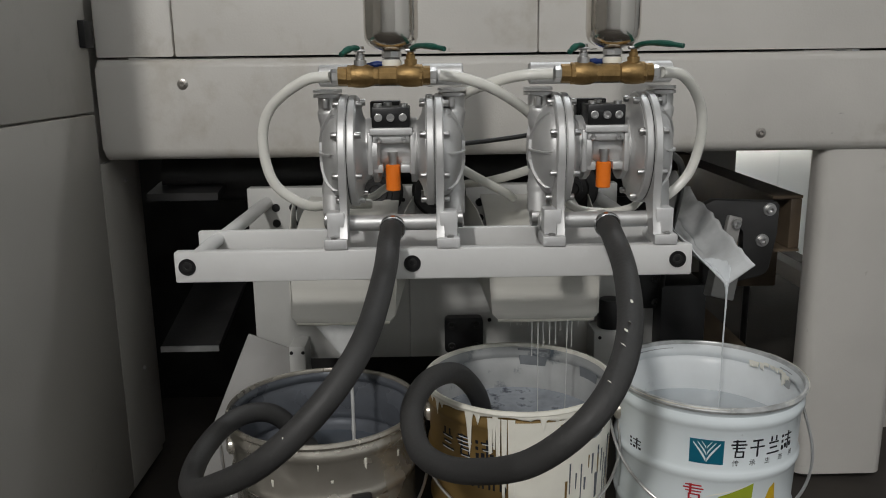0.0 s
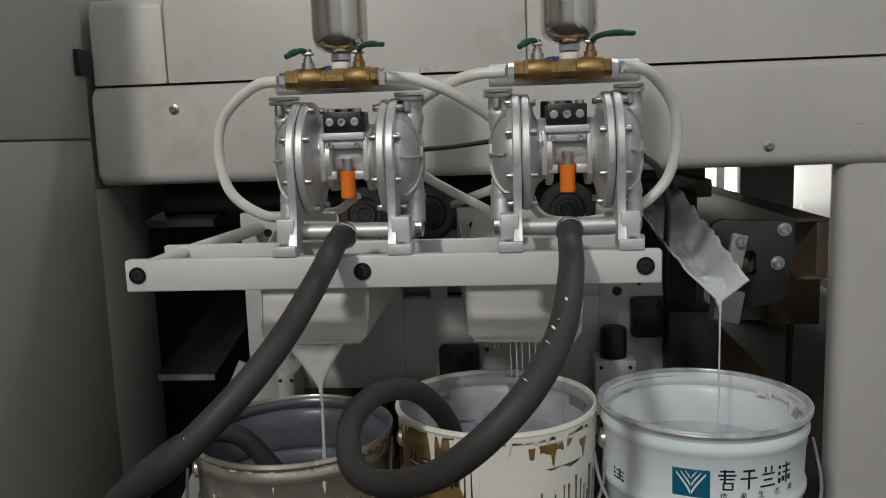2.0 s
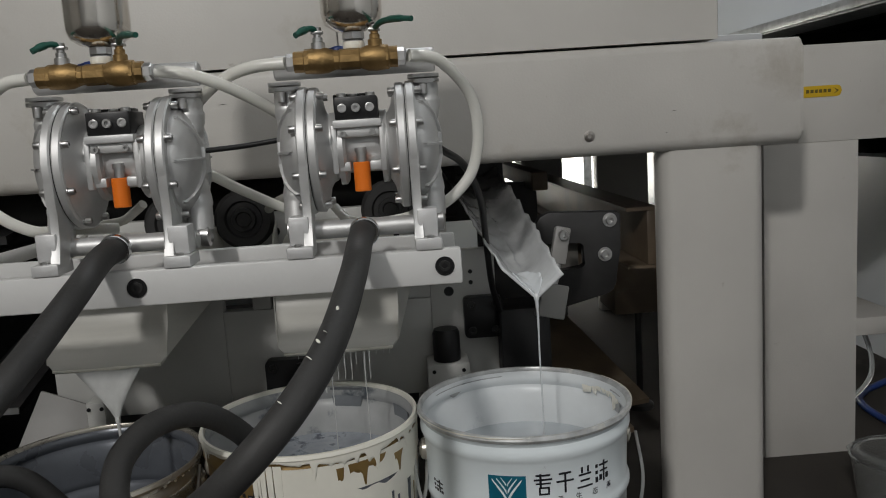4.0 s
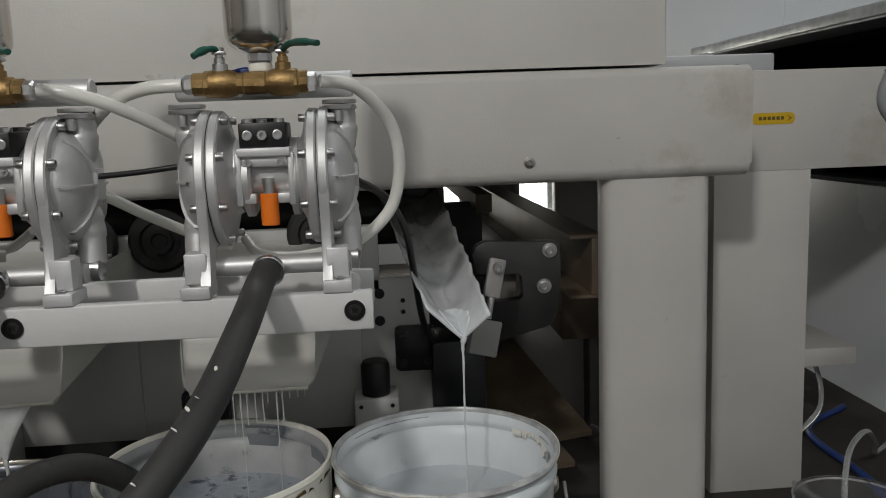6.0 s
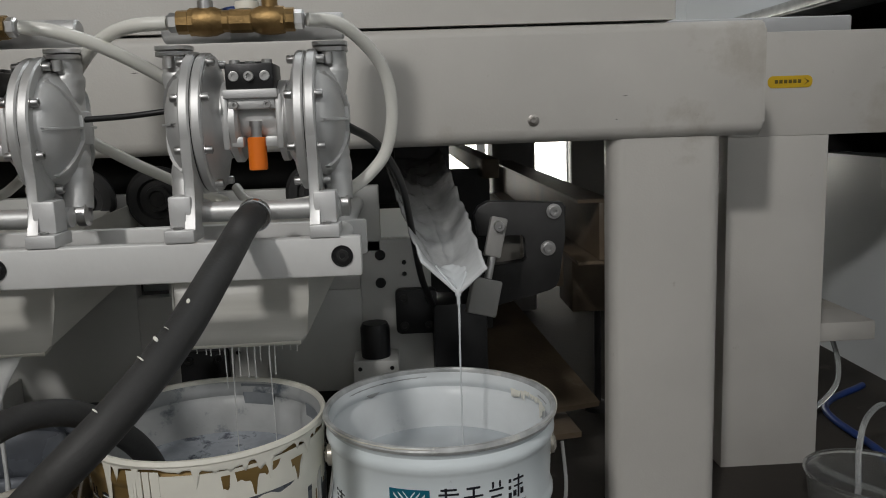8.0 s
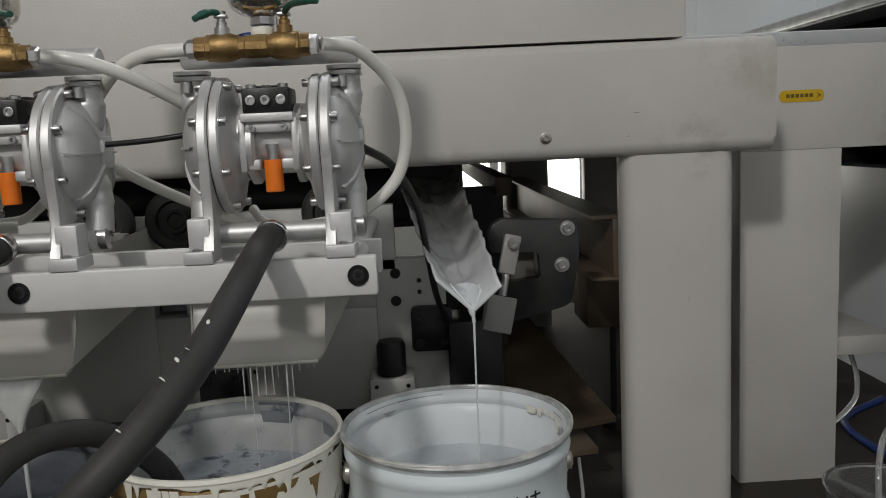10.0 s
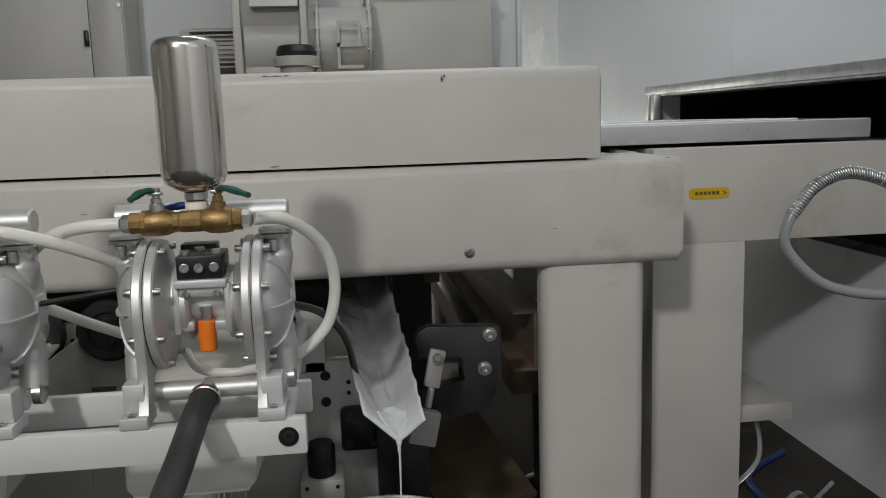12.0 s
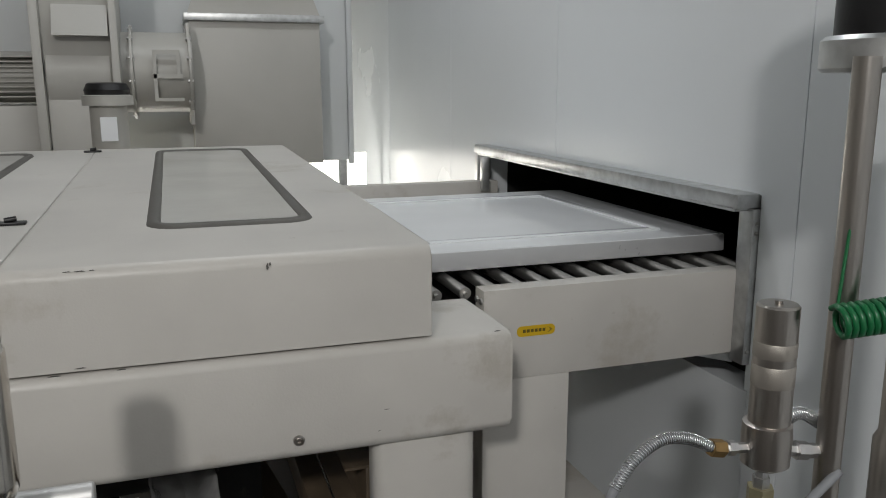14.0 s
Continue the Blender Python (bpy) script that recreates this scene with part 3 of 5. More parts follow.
for x, hw, top in ((-0.262, 0.016, 0.334), (0.3575, 0.0375, 0.354)):
    part("guide_block", boxed(x - hw, x + hw, 1.50, 1.57, 0.250, top, bevel=0.003), M_PLATE, bear)
    for dx, dz in ((-0.7 * hw, top - 0.012), (0.7 * hw, top - 0.012), (-0.7 * hw, 0.262), (0.7 * hw, 0.262)):
        part("bolt_hole", turned([(0.0035, 0), (0.0035, 0.0015), (0, 0.0015)], 12, pose(x + dx, 1.4995, dz) @ AY, cap=False), M_BLACK, bear)
part("knob", turned([(0.024, 0), (0.0245, 0.008), (0.0245, 0.050), (0.021, 0.057), (0, 0.057)], 28, pose(0.357, 1.53, 0.355)), M_BLACK, bear, "black round knob spattered with paint")
for x0, x1, z0, z1 in ((0.393, 0.463, 0.386, 0.461), (0.028, 0.105, 0.300, 0.372)):
    cov = part("terminal_cover", slab(rounded(x0, x1, z0, z1, 0.008), "y", 1.545, 1.57, bevel=0.002), M_BLACK, bear, "black cover held by four screws")
    for x in (x0 + 0.014, x1 - 0.014):
        for z in (z0 + 0.014, z1 - 0.014):
            piece("screw", DARKSOCKET, cov, pose(x, 1.545, z) @ AY @ Matrix.Diagonal((0.0075, 0.0075, 0.006, 1)))

# ---- pump shelf ----
shelf = thing("pump_shelf", "light grey painted steel shelf carrying two pumps", "shelf")
part("apron", boxed(-0.352, 0.366, 1.086, 1.104, 0.578, 0.622, bevel=0.003), M_SHELF, shelf)
for x in (-0.325, 0.340):
    part("spacer", rodded((x, 1.104, 0.611), (x, 1.220, 0.611), 0.010, 16), M_SHELF, shelf)
part("back_rail", boxed(-0.355, 0.366, 1.220, 1.234, 0.580, 0.6235, bevel=0.003), M_SHELF, shelf)
for x in (-0.318, 0.335):
    part("tie_rod", rodded((x, 1.234, 0.612), (x, 1.57, 0.608), 0.0115, 18), M_SHELF, shelf)
for x in (-0.334, -0.024, 0.345):
    c = part("collar", turned([(0.0118, 0.0006), (0.0118, 0.0016), (0.0105, 0.0016), (0.0105, 0.0004), (0.0, 0.0004)], 24, pose(x, 1.086, 0.601) @ AY, cap=False), M_BLACK, shelf)
    piece("screw", DARKSOCKET, c, pose(x, 1.0858, 0.601) @ AY @ Matrix.Diagonal((0.0068, 0.0068, 0.0015, 1)))

# ---- diaphragm pumps ----


def build_pump():
    p = thing("diaphragm_pump", "cast aluminium diaphragm pump with brass valves and polished steel damper", "pump", "pumps on the shelf", (-0.051, 1.15, 0.619))
    ZC, R = 0.129, 0.081
    body = part("centre_body", turned([(0.042, -0.036), (0.042, -0.027), (0.031, -0.027), (0.031, 0.027), (0.042, 0.027), (0.042, 0.036)], 36, pose(0, 0, ZC + 0.005) @ AX), M_ALU, p)
    for s in (-1, 1):
        part("cheek", boxed(min(s * 0.026, s * 0.0335), max(s * 0.026, s * 0.0335), -0.046, 0.0, ZC - 0.030, ZC + 0.030, bevel=0.002), M_ALU, body)
        part("lug", boxed(min(s * 0.012, s * 0.027), max(s * 0.012, s * 0.027), -0.040, -0.010, ZC - 0.028, ZC - 0.016, bevel=0.002), M_ALU, body)
    part("cross_bar", boxed(-0.026, 0.026, -0.044, -0.020, ZC + 0.014, ZC + 0.027, bevel=0.002), M_ALU, body)
    part("seat_flange", boxed(-0.030, 0.030, -0.050, 0.030, ZC + 0.026, ZC + 0.036, bevel=0.002), M_FOOT, body)
    for x in (-0.018, 0.018):
        piece("screw", SOCKET, body, pose(x, -0.0445, ZC + 0.019) @ AY @ Matrix.Diagonal((0.0042, 0.0042, 0.005, 1)))
    for s in (-1, 1):
        part("collar", turned([(0.046, 0), (0.046, 0.007), (0.042, 0.010)], 36, pose(s * 0.027, 0, ZC) @ AX), M_ALU, p)
        bell = part("inner_bell", turned([(0.040, 0.0), (0.043, 0.006), (0.052, 0.011), (0.066, 0.014), (0.074, 0.017), (0.074, 0.019)], 44, pose(s * 0.031, 0, ZC) @ (AX if s > 0 else pose(0, 0, 0, 0, -90, 0))), M_ALU, p)
        for k in range(6):
            a = radians(30 + 60 * k)
            bm = bmesh.new()
            m = pose(s * 0.036, 0, ZC) @ pose(0, 0, 0, 30 + 60 * k)
            v = [Vector(c) for c in ((0, 0.040, -0.0015), (s * 0.016, 0.040, -0.0015), (s * 0.016, 0.072, -0.0015))]
            A = [bm.verts.new(m @ c) for c in v]
            B = [bm.verts.new(m @ (c + Vector((0, 0, 0.003)))) for c in v]
            bm.faces.new(A), bm.faces.new(B)
            for i in range(3):
                bm.faces.new((A[i], A[(i + 1) % 3], B[(i + 1) % 3], B[i]))
            part("rib", bm, M_ALU, bell)
        # clamped pair of flange rings
        for name, x, w, r in (("inner_flange", 0.0485, 0.0115, R - 0.001), ("outer_flange", 0.0610, 0.0120, R)):
            part(name, turned([(r - 0.002, 0), (r, 0.002), (r, w - 0.002), (r - 0.002, w)], 56, pose(s * (x + (w if s < 0 else 0)), 0, ZC) @ AX), M_ALU, p)
        part("gasket_ring", turned([(R - 0.003, 0), (R - 0.003, 0.0014)], 48, pose(s * 0.0602 - 0.0007, 0, ZC) @ AX), M_BLACK, p)
        # leg that runs from the outer flange to the foot
        bm = slab([(-0.052, ZC - 0.005), (-0.050, ZC - 0.035), (-0.046, ZC - 0.055), (-0.048, 0.045), (-0.054, 0.025), (-0.062, 0.010), (-0.028, 0.010), (-0.024, 0.035), (-0.012, ZC - 0.076), (0.02, ZC - 0.066), (0.028, ZC)], "x", min(s * 0.0615, s * 0.0725), max(s * 0.0615, s * 0.0725), bevel=0.0015)
        part("leg", bm, M_ALU, p)
        x0, x1 = sorted((s * 0.0615, s * 0.0935))
        foot = part("foot", boxed(x0, x1, -0.066, -0.020, 0.003, 0.017, bevel=0.0015), M_FOOT, p, "milled aluminium mounting foot")
        part("web", boxed(min(s * 0.066, s * 0.0905), max(s * 0.066, s * 0.0905), -0.052, -0.022, 0.017, 0.052, bevel=0.002), M_FOOT, foot)
        piece("screw", SOCKET, foot, pose(s * 0.080, -0.059, 0.016) @ Matrix.Diagonal((0.005, 0.005, 0.005, 1)))
        # domed cover
        dome = part("dome_cover", turned([(0.068, 0.0), (0.067, 0.006), (0.062, 0.014), (0.052, 0.021), (0.038, 0.0265), (0.020, 0.0295), (0.0, 0.030)], 44, pose(s * 0.071, 0, ZC) @ (AX if s > 0 else pose(0, 0, 0, 0, -90, 0)), cap=False), M_ALU, p, smooth=60)
        part("end_boss", boxed(min(s * 0.094, s * 0.105), max(s * 0.094, s * 0.105), -0.013, 0.013, ZC - 0.019, ZC + 0.019, bevel=0.002), M_FOOT, dome)
        for ang in (0, 180, 52, 128, 232, 308):
            n = 7
            bm = bmesh.new()
            top = []
            for k in range(n):
                f = k / (n - 1)
                rr = 0.012 + f * 0.055
                hx = 0.0315 * math.sqrt(max(0, 1 - (rr / 0.070) ** 2)) + 0.0035
                top.append((hx, rr))
            m = pose(s * 0.071, 0, ZC) @ pose(0, 0, 0, ang)
            def V(h, r, w):
                return bm.verts.new(m @ Vector((s * h, r, w)))
            rows = [(V(h, r, -0.0013), V(h, r, 0.0013), V(max(0, h - 0.008), r, -0.002), V(max(0, h - 0.008), r, 0.002)) for h, r in top]
            for a, b in zip(rows, rows[1:]):
                bm.faces.new((a[0], b[0], b[1], a[1])), bm.faces.new((a[0], a[2], b[2], b[0])), bm.faces.new((a[1], b[1], b[3], a[3]))
            part("rib", bm, M_ALU, dome)
        for k in range(8):
            a = radians(22.5 + 45 * k)
            y, z = 0.0735 * math.cos(a), 0.0735 * math.sin(a)
            piece("bolt", BOLT, p, pose(s * 0.073, y, ZC + z, 0, 90 * s))
            piece("bolt", BOLT, p, pose(s * 0.0485, y, ZC + z, 0, -90 * s))
        # elbows to the upper and lower manifolds
        up = part("upper_elbow", tube([(s * 0.080, 0.0, ZC + 0.030), (s * 0.087, 0.0, ZC + 0.048), (s * 0.0885, 0.0, ZC + 0.066), (s * 0.0885, 0.0, ZC + 0.082)], [0.020, 0.0185, 0.0165, 0.016], 24, 6), M_ALU, p, smooth=60)
        part("flange", slab(rounded(s * 0.0885 - 0.022, s * 0.0885 + 0.018, -0.019, 0.019, 0.012), "z", 0.206, 0.2105), M_STEEL, up)
        part("flange", slab(rounded(s * 0.0885 - 0.022, s * 0.0885 + 0.018, -0.019, 0.019, 0.012), "z", 0.2125, 0.217), M_ALU, up)
        piece("bolt", SOCKET, up, pose(s * 0.0885 - 0.004, -0.019, 0.192) @ Matrix.Diagonal((0.006, 0.006, 0.016, 1)))
        low = part("lower_elbow", tube([(s * 0.080, 0.0, ZC - 0.030), (s * 0.086, 0.0, ZC - 0.050), (s * 0.088, -0.004, ZC - 0.070), (s * 0.088, -0.008, ZC - 0.092)], [0.020, 0.018, 0.0165, 0.0165], 24, 6), M_ALU, p, smooth=60)
        part("end_cap", turned([(0.014, 0), (0.014, 0.010), (0.009, 0.012), (0.009, 0.009), (0, 0.009)], 20, pose(s * 0.090, -0.012, 0.030) @ (AX if s > 0 else pose(0, 0, 0, 0, -90, 0)), cap=False), M_STEEL, low)
    # suction pipe and hose stub
    pipe = part("suction_pipe", rodded((-0.092, -0.012, 0.030), (0.092, -0.012, 0.030), 0.0115, 24), M_ALU, p)
    part("hose_stub", rodded((0, -0.002, 0.030), (-0.001, -0.046, 0.027), 0.0125, 20), M_STEEL, pipe)
    part("hose_clamp", turned([(0.0175, -0.004), (0.0185, -0.003), (0.0185, 0.003), (0.0175, 0.004)], 28, along((0, -0.044, 0.028), (0, -0.10, 0.015))[0]), M_SPRING, pipe, "thin clear wire hose clamp")
    # discharge pipe on top
    part("discharge_pipe", rodded((-0.103, 0.010, 0.236), (0.103, 0.010, 0.236), 0.0155, 24, chamfer=0.002), M_ALU, p)
    # pilot valve block
    blk = part("valve_block", boxed(-0.0265, 0.0265, -0.046, 0.012, ZC + 0.036, ZC + 0.064, bevel=0.002), M_BLACK, p, "black anodised pilot valve block")
    for x in (-0.017, 0.0, 0.017):
        piece("screw", SOCKET, blk, pose(x, -0.046, ZC + 0.050) @ AY @ Matrix.Diagonal((0.0056, 0.0056, 0.002 if x else 0.006, 1)))
    for x, y in ((-0.018, -0.030), (0.018, -0.030), (-0.005, -0.006)):
        piece("screw", SOCKET, blk, pose(x, y, ZC + 0.064) @ Matrix.Diagonal((0.006, 0.006, 0.006, 1)))
    part("rear_block", boxed(-0.032, 0.012, 0.014, 0.040, ZC + 0.036, ZC + 0.070, bevel=0.002), M_BLACK, p, "black air inlet block")
    # muffler
    mf = part("muffler", turned([(0.0095, -0.036), (0.0105, -0.035), (0.0105, 0.0), (0.0095, 0.001)] , 24, pose(0.001, -0.030, ZC - 0.018)), M_ORANGE, p, "orange plastic exhaust muffler")
    for k in range(9):
        part("slot", turned([(0.01042, 0), (0.01060, 0.0008), (0.01060, 0.0014), (0.01042, 0.0022)], 24, pose(0.001, -0.030, ZC - 0.050 + 0.0034 * k)), M_ORANGE, mf)
    part("nipple", turned([(0.0060, 0), (0.0060, 0.012), (0.0075, 0.012), (0.0075, 0.018)], 18, pose(0.001, -0.030, ZC - 0.017)), M_STEEL, mf)
    # brass valve pair
    YV, ZV = -0.034, 0.236
    XB = {-1: -0.038, 1: 0.030}
    man = part("valve_manifold", turned([(0.0125, -0.068), (0.0125, -0.056), (0.0145, -0.055), (0.0145, -0.038), (0.0118, -0.036), (0.0115, -0.014), (0.0125, -0.012), (0.0125, 0.010), (0.0115, 0.012), (0.0118, 0.028), (0.0145, 0.030), (0.0145, 0.045), (0.0125, 0.046), (0.0125, 0.056)], 10, pose(0, YV, ZV) @ AX), M_BRASS, p, "rough brass ball valve pair", smooth=25)
    for s in (-1, 1):
        part("ball_housing", turned([(0.012, -0.018), (0.0150, -0.010), (0.0157, 0), (0.0150, 0.010), (0.012, 0.018)], 20, pose(XB[s], YV, ZV) @ AX), M_BRASS, man, smooth=50)
        part("end_nut", turned([(0.0105, 0), (0.0105, 0.010), (0.0085, 0.012)], 6, pose(-0.066 if s < 0 else 0.054, YV, ZV) @ (AX if s > 0 else pose(0, 0, 0, 0, -90, 0))), M_STEEL, man)
        part("stem", turned([(0.0085, 0), (0.0085, 0.008), (0.0062, 0.009), (0.0062, 0.014), (0.0045, 0.015), (0.0045, 0.021)], 12, pose(XB[s], YV, ZV + 0.013)), M_STEEL if s < 0 else M_BRASS, man)
        part("lever_hub", boxed(XB[s] - 0.007, XB[s] + 0.007, YV - 0.006, YV + 0.006, ZV + 0.031, ZV + 0.0345, bevel=0.0008), M_STEEL, man)
        piece("bolt", SOCKET, man, pose(XB[s], YV, ZV + 0.034) @ Matrix.Diagonal((0.0055, 0.0055, 0.006, 1)))
    part("lever", tube([(0.030, YV, ZV + 0.034), (0.040, YV - 0.024, ZV + 0.038), (0.056, YV - 0.052, ZV + 0.037), (0.074, YV - 0.075, ZV + 0.033)], [0.0035, 0.0036, 0.0042, 0.0032], 10, 6), M_GREEN, man, "green coated valve lever")
    part("lever", tube([(-0.036, YV, ZV + 0.034), (-0.044, YV - 0.007, ZV + 0.037), (-0.053, YV - 0.015, ZV + 0.034), (-0.061, YV - 0.024, ZV + 0.028)], [0.0035, 0.0036, 0.0046, 0.0036], 10, 6), M_GREEN, man, "green coated valve lever")
    part("lever", tube([(-0.036, YV + 0.034, ZV + 0.012), (-0.020, YV + 0.032, ZV + 0.015), (-0.004, YV + 0.030, ZV + 0.016)], [0.004, 0.0045, 0.0035], 10, 6), M_BLUE, man, "blue coated valve lever")
    part("tee", turned([(0.0125, 0), (0.0125, 0.016), (0.0105, 0.017), (0.0135, 0.018), (0.0135, 0.026), (0.008, 0.027), (0.008, 0.034)], 8, pose(0.004, YV + 0.012, ZV + 0.006)), M_STEEL, man)
    part("sealing_tape", turned([(0.0128, 0), (0.0134, 0.004), (0.0128, 0.008)], 18, pose(0.004, YV + 0.012, ZV + 0.013)), M_CREAM, man)
    # damper can
    part("damper_can", turned([(0.008, 0.0), (0.011, 0.002), (0.024, 0.006), (0.033, 0.012), (0.0365, 0.021), (0.0370, 0.030), (0.0370, 0.160), (0.0362, 0.166), (0.0335, 0.171), (0.027, 0.1745), (0.014, 0.1765), (0.0, 0.177)], 48, pose(0.004, YV + 0.014, ZV + 0.030)), M_CHROME, p, "mirror polished stainless pulsation damper", smooth=40)
    # the pump's core sits behind the line of its feet
    for ob in p.children:
        if ob.name.split(".")[0] not in ("foot", "leg", "suction_pipe", "valve_manifold", "damper_can"):
            ob.matrix_basis = Matrix.Translation((0, 0.028, 0)) @ ob.matrix_basis
    return p


pump = build_pump()
copy_thing(pump, pose(0.250, 1.15, 0.619))

# ---- tubes and hoses ----


def run(name, label, points, r, mat, group="", seg=14, category="hose"):
    ob = new(name, mesh_of(name, tube(points, r, seg), mat, 60))
    return tagged(ob, label, category, group)


ZT, YT = 0.855, 1.116
WL = "milky white plastic tube clamped to the pump's brass valves"
run("plastic_tube", WL, [(-0.130, YT, ZT), (-0.168, YT + 0.01, ZT - 0.006), (-0.218, YT + 0.03, ZT - 0.042), (-0.234, YT + 0.04, ZT - 0.09), (-0.222, YT + 0.045, ZT - 0.15), (-0.18, YT + 0.06, ZT - 0.185), (-0.145, YT + 0.09, ZT - 0.19), (-0.09, YT + 0.12, ZT - 0.195)], 0.0075, M_TUBE, "white plastic tubes")
run("plastic_tube", WL, [(0.018, YT, ZT), (0.055, YT, ZT - 0.006), (0.10, YT + 0.02, ZT - 0.024), (0.15, YT + 0.07, ZT - 0.058), (0.188, 1.245, ZT - 0.10), (0.190, 1.29, 0.715), (0.15, 1.34, 0.690), (0.10, 1.40, 0.668), (0.07, 1.50, 0.65)], 0.0075, M_TUBE, "white plastic tubes")
run("plastic_tube", WL, [(0.171, YT, ZT), (0.13, YT + 0.005, ZT - 0.002), (0.09, YT + 0.03, ZT - 0.012), (0.048, YT + 0.08, ZT - 0.032), (0.012, 1.24, ZT - 0.065), (0.006, 1.27, 0.745), (0.042, 1.30, 0.712), (0.09, 1.33, 0.68), (0.13, 1.36, 0.655), (0.15, 1.42, 0.635)], 0.0075, M_TUBE, "white plastic tubes")
run("plastic_tube", WL, [(0.319, YT, ZT), (0.356, YT + 0.02, ZT - 0.006), (0.394, YT + 0.06, ZT - 0.045), (0.405, YT + 0.08, ZT - 0.095), (0.396, YT + 0.09, ZT - 0.145), (0.373, YT + 0.09, ZT - 0.175), (0.345, YT + 0.09, ZT - 0.195)], 0.0075, M_TUBE, "white plastic tubes")
run("plastic_tube", "milky white plastic tube lying on the shelf behind the pump", [(0.205, 1.24, 0.668), (0.225, 1.215, 0.652), (0.265, 1.20, 0.648), (0.305, 1.205, 0.652), (0.325, 1.225, 0.66)], 0.0062, M_TUBE, "white plastic tubes")
run("plastic_tube", "milky white plastic tube lying on the shelf behind the pump", [(-0.125, 1.245, 0.665), (-0.09, 1.25, 0.668), (-0.07, 1.25, 0.68), (-0.055, 1.24, 0.69)], 0.0062, M_TUBE, "white plastic tubes")
HL = "thick grey rubber suction hose hanging from pump into bucket"
hose_2 = run("suction_hose", HL, [(0.249, 1.108, 0.647), (0.247, 1.06, 0.642), (0.242, 0.965, 0.617), (0.226, 0.868, 0.577), (0.198, 0.805, 0.540), (0.157, 0.775, 0.500), (0.105, 0.79, 0.452), (0.055, 0.838, 0.417), (0.011, 0.88, 0.402), (-0.018, 0.925, 0.405), (-0.026, 0.975, 0.432), (-0.005, 1.03, 0.449), (0.032, 1.09, 0.437), (0.062, 1.15, 0.39), (0.080, 1.20, 0.33), (0.085, 1.24, 0.25)], 0.0152, M_HOSE, "suction hoses", 20)
hose_1 = run("suction_hose", HL, [(-0.052, 1.108, 0.647), (-0.054, 1.06, 0.640), (-0.057, 0.985, 0.614), (-0.073, 0.888, 0.569), (-0.102, 0.838, 0.528), (-0.145, 0.813, 0.484), (-0.195, 0.815, 0.440), (-0.25, 0.848, 0.400), (-0.292, 0.90, 0.366), (-0.316, 0.97, 0.348), (-0.324, 1.05, 0.342), (-0.311, 1.125, 0.345), (-0.282, 1.17, 0.345), (-0.245, 1.20, 0.325), (-0.20, 1.22, 0.26)], 0.0152, M_HOSE, "suction hoses", 20)
run("air_cable", "thin black air line running between the pumps", [(0.05, 1.17, 0.757), (0.10, 1.19, 0.760), (0.155, 1.20, 0.766)], 0.0036, M_CABLE, "", 10, "cable")
run("air_cable", "black air line hanging down beside the shelf", [(0.352, 1.17, 0.74), (0.385, 1.22, 0.715), (0.412, 1.30, 0.66), (0.425, 1.38, 0.58), (0.437, 1.45, 0.50), (0.455, 1.52, 0.44)], 0.0052, M_CABLE, "", 12, "cable")
SPLASH = mesh_of("paint_splash", turned([(1.0, 0), (0.9, 0.25), (0.5, 0.42), (0, 0.5)], 10, cap=False), M_CREAM, 60)
rnd = random.Random(3)
for hose, spots in ((hose_2, ((0.2455, 1.015, 0.6395, 2.0), (0.2440, 1.003, 0.6375, 1.5), (0.2310, 0.885, 0.6015, 1.2), (0.2210, 0.852, 0.587, 1.4), (0.2150, 0.842, 0.5815, 1.2), (0.2080, 0.824, 0.571, 1.5), (0.1850, 0.785, 0.5450, 1.0), (0.1200, 0.774, 0.470, 1.0), (0.03, 0.855, 0.418, 1.2))), (hose_1, ((-0.085, 0.86, 0.563, 0.9), (-0.16, 0.80, 0.482, 0.8)))):
    for x, y, z, k in spots:
        piece("paint_splash", SPLASH, hose, pose(x, y, z, 35, rnd.uniform(-20, 20), rnd.uniform(0, 180)) @ Matrix.Diagonal((0.0014 * k, 0.0026 * k, 0.002, 1)))

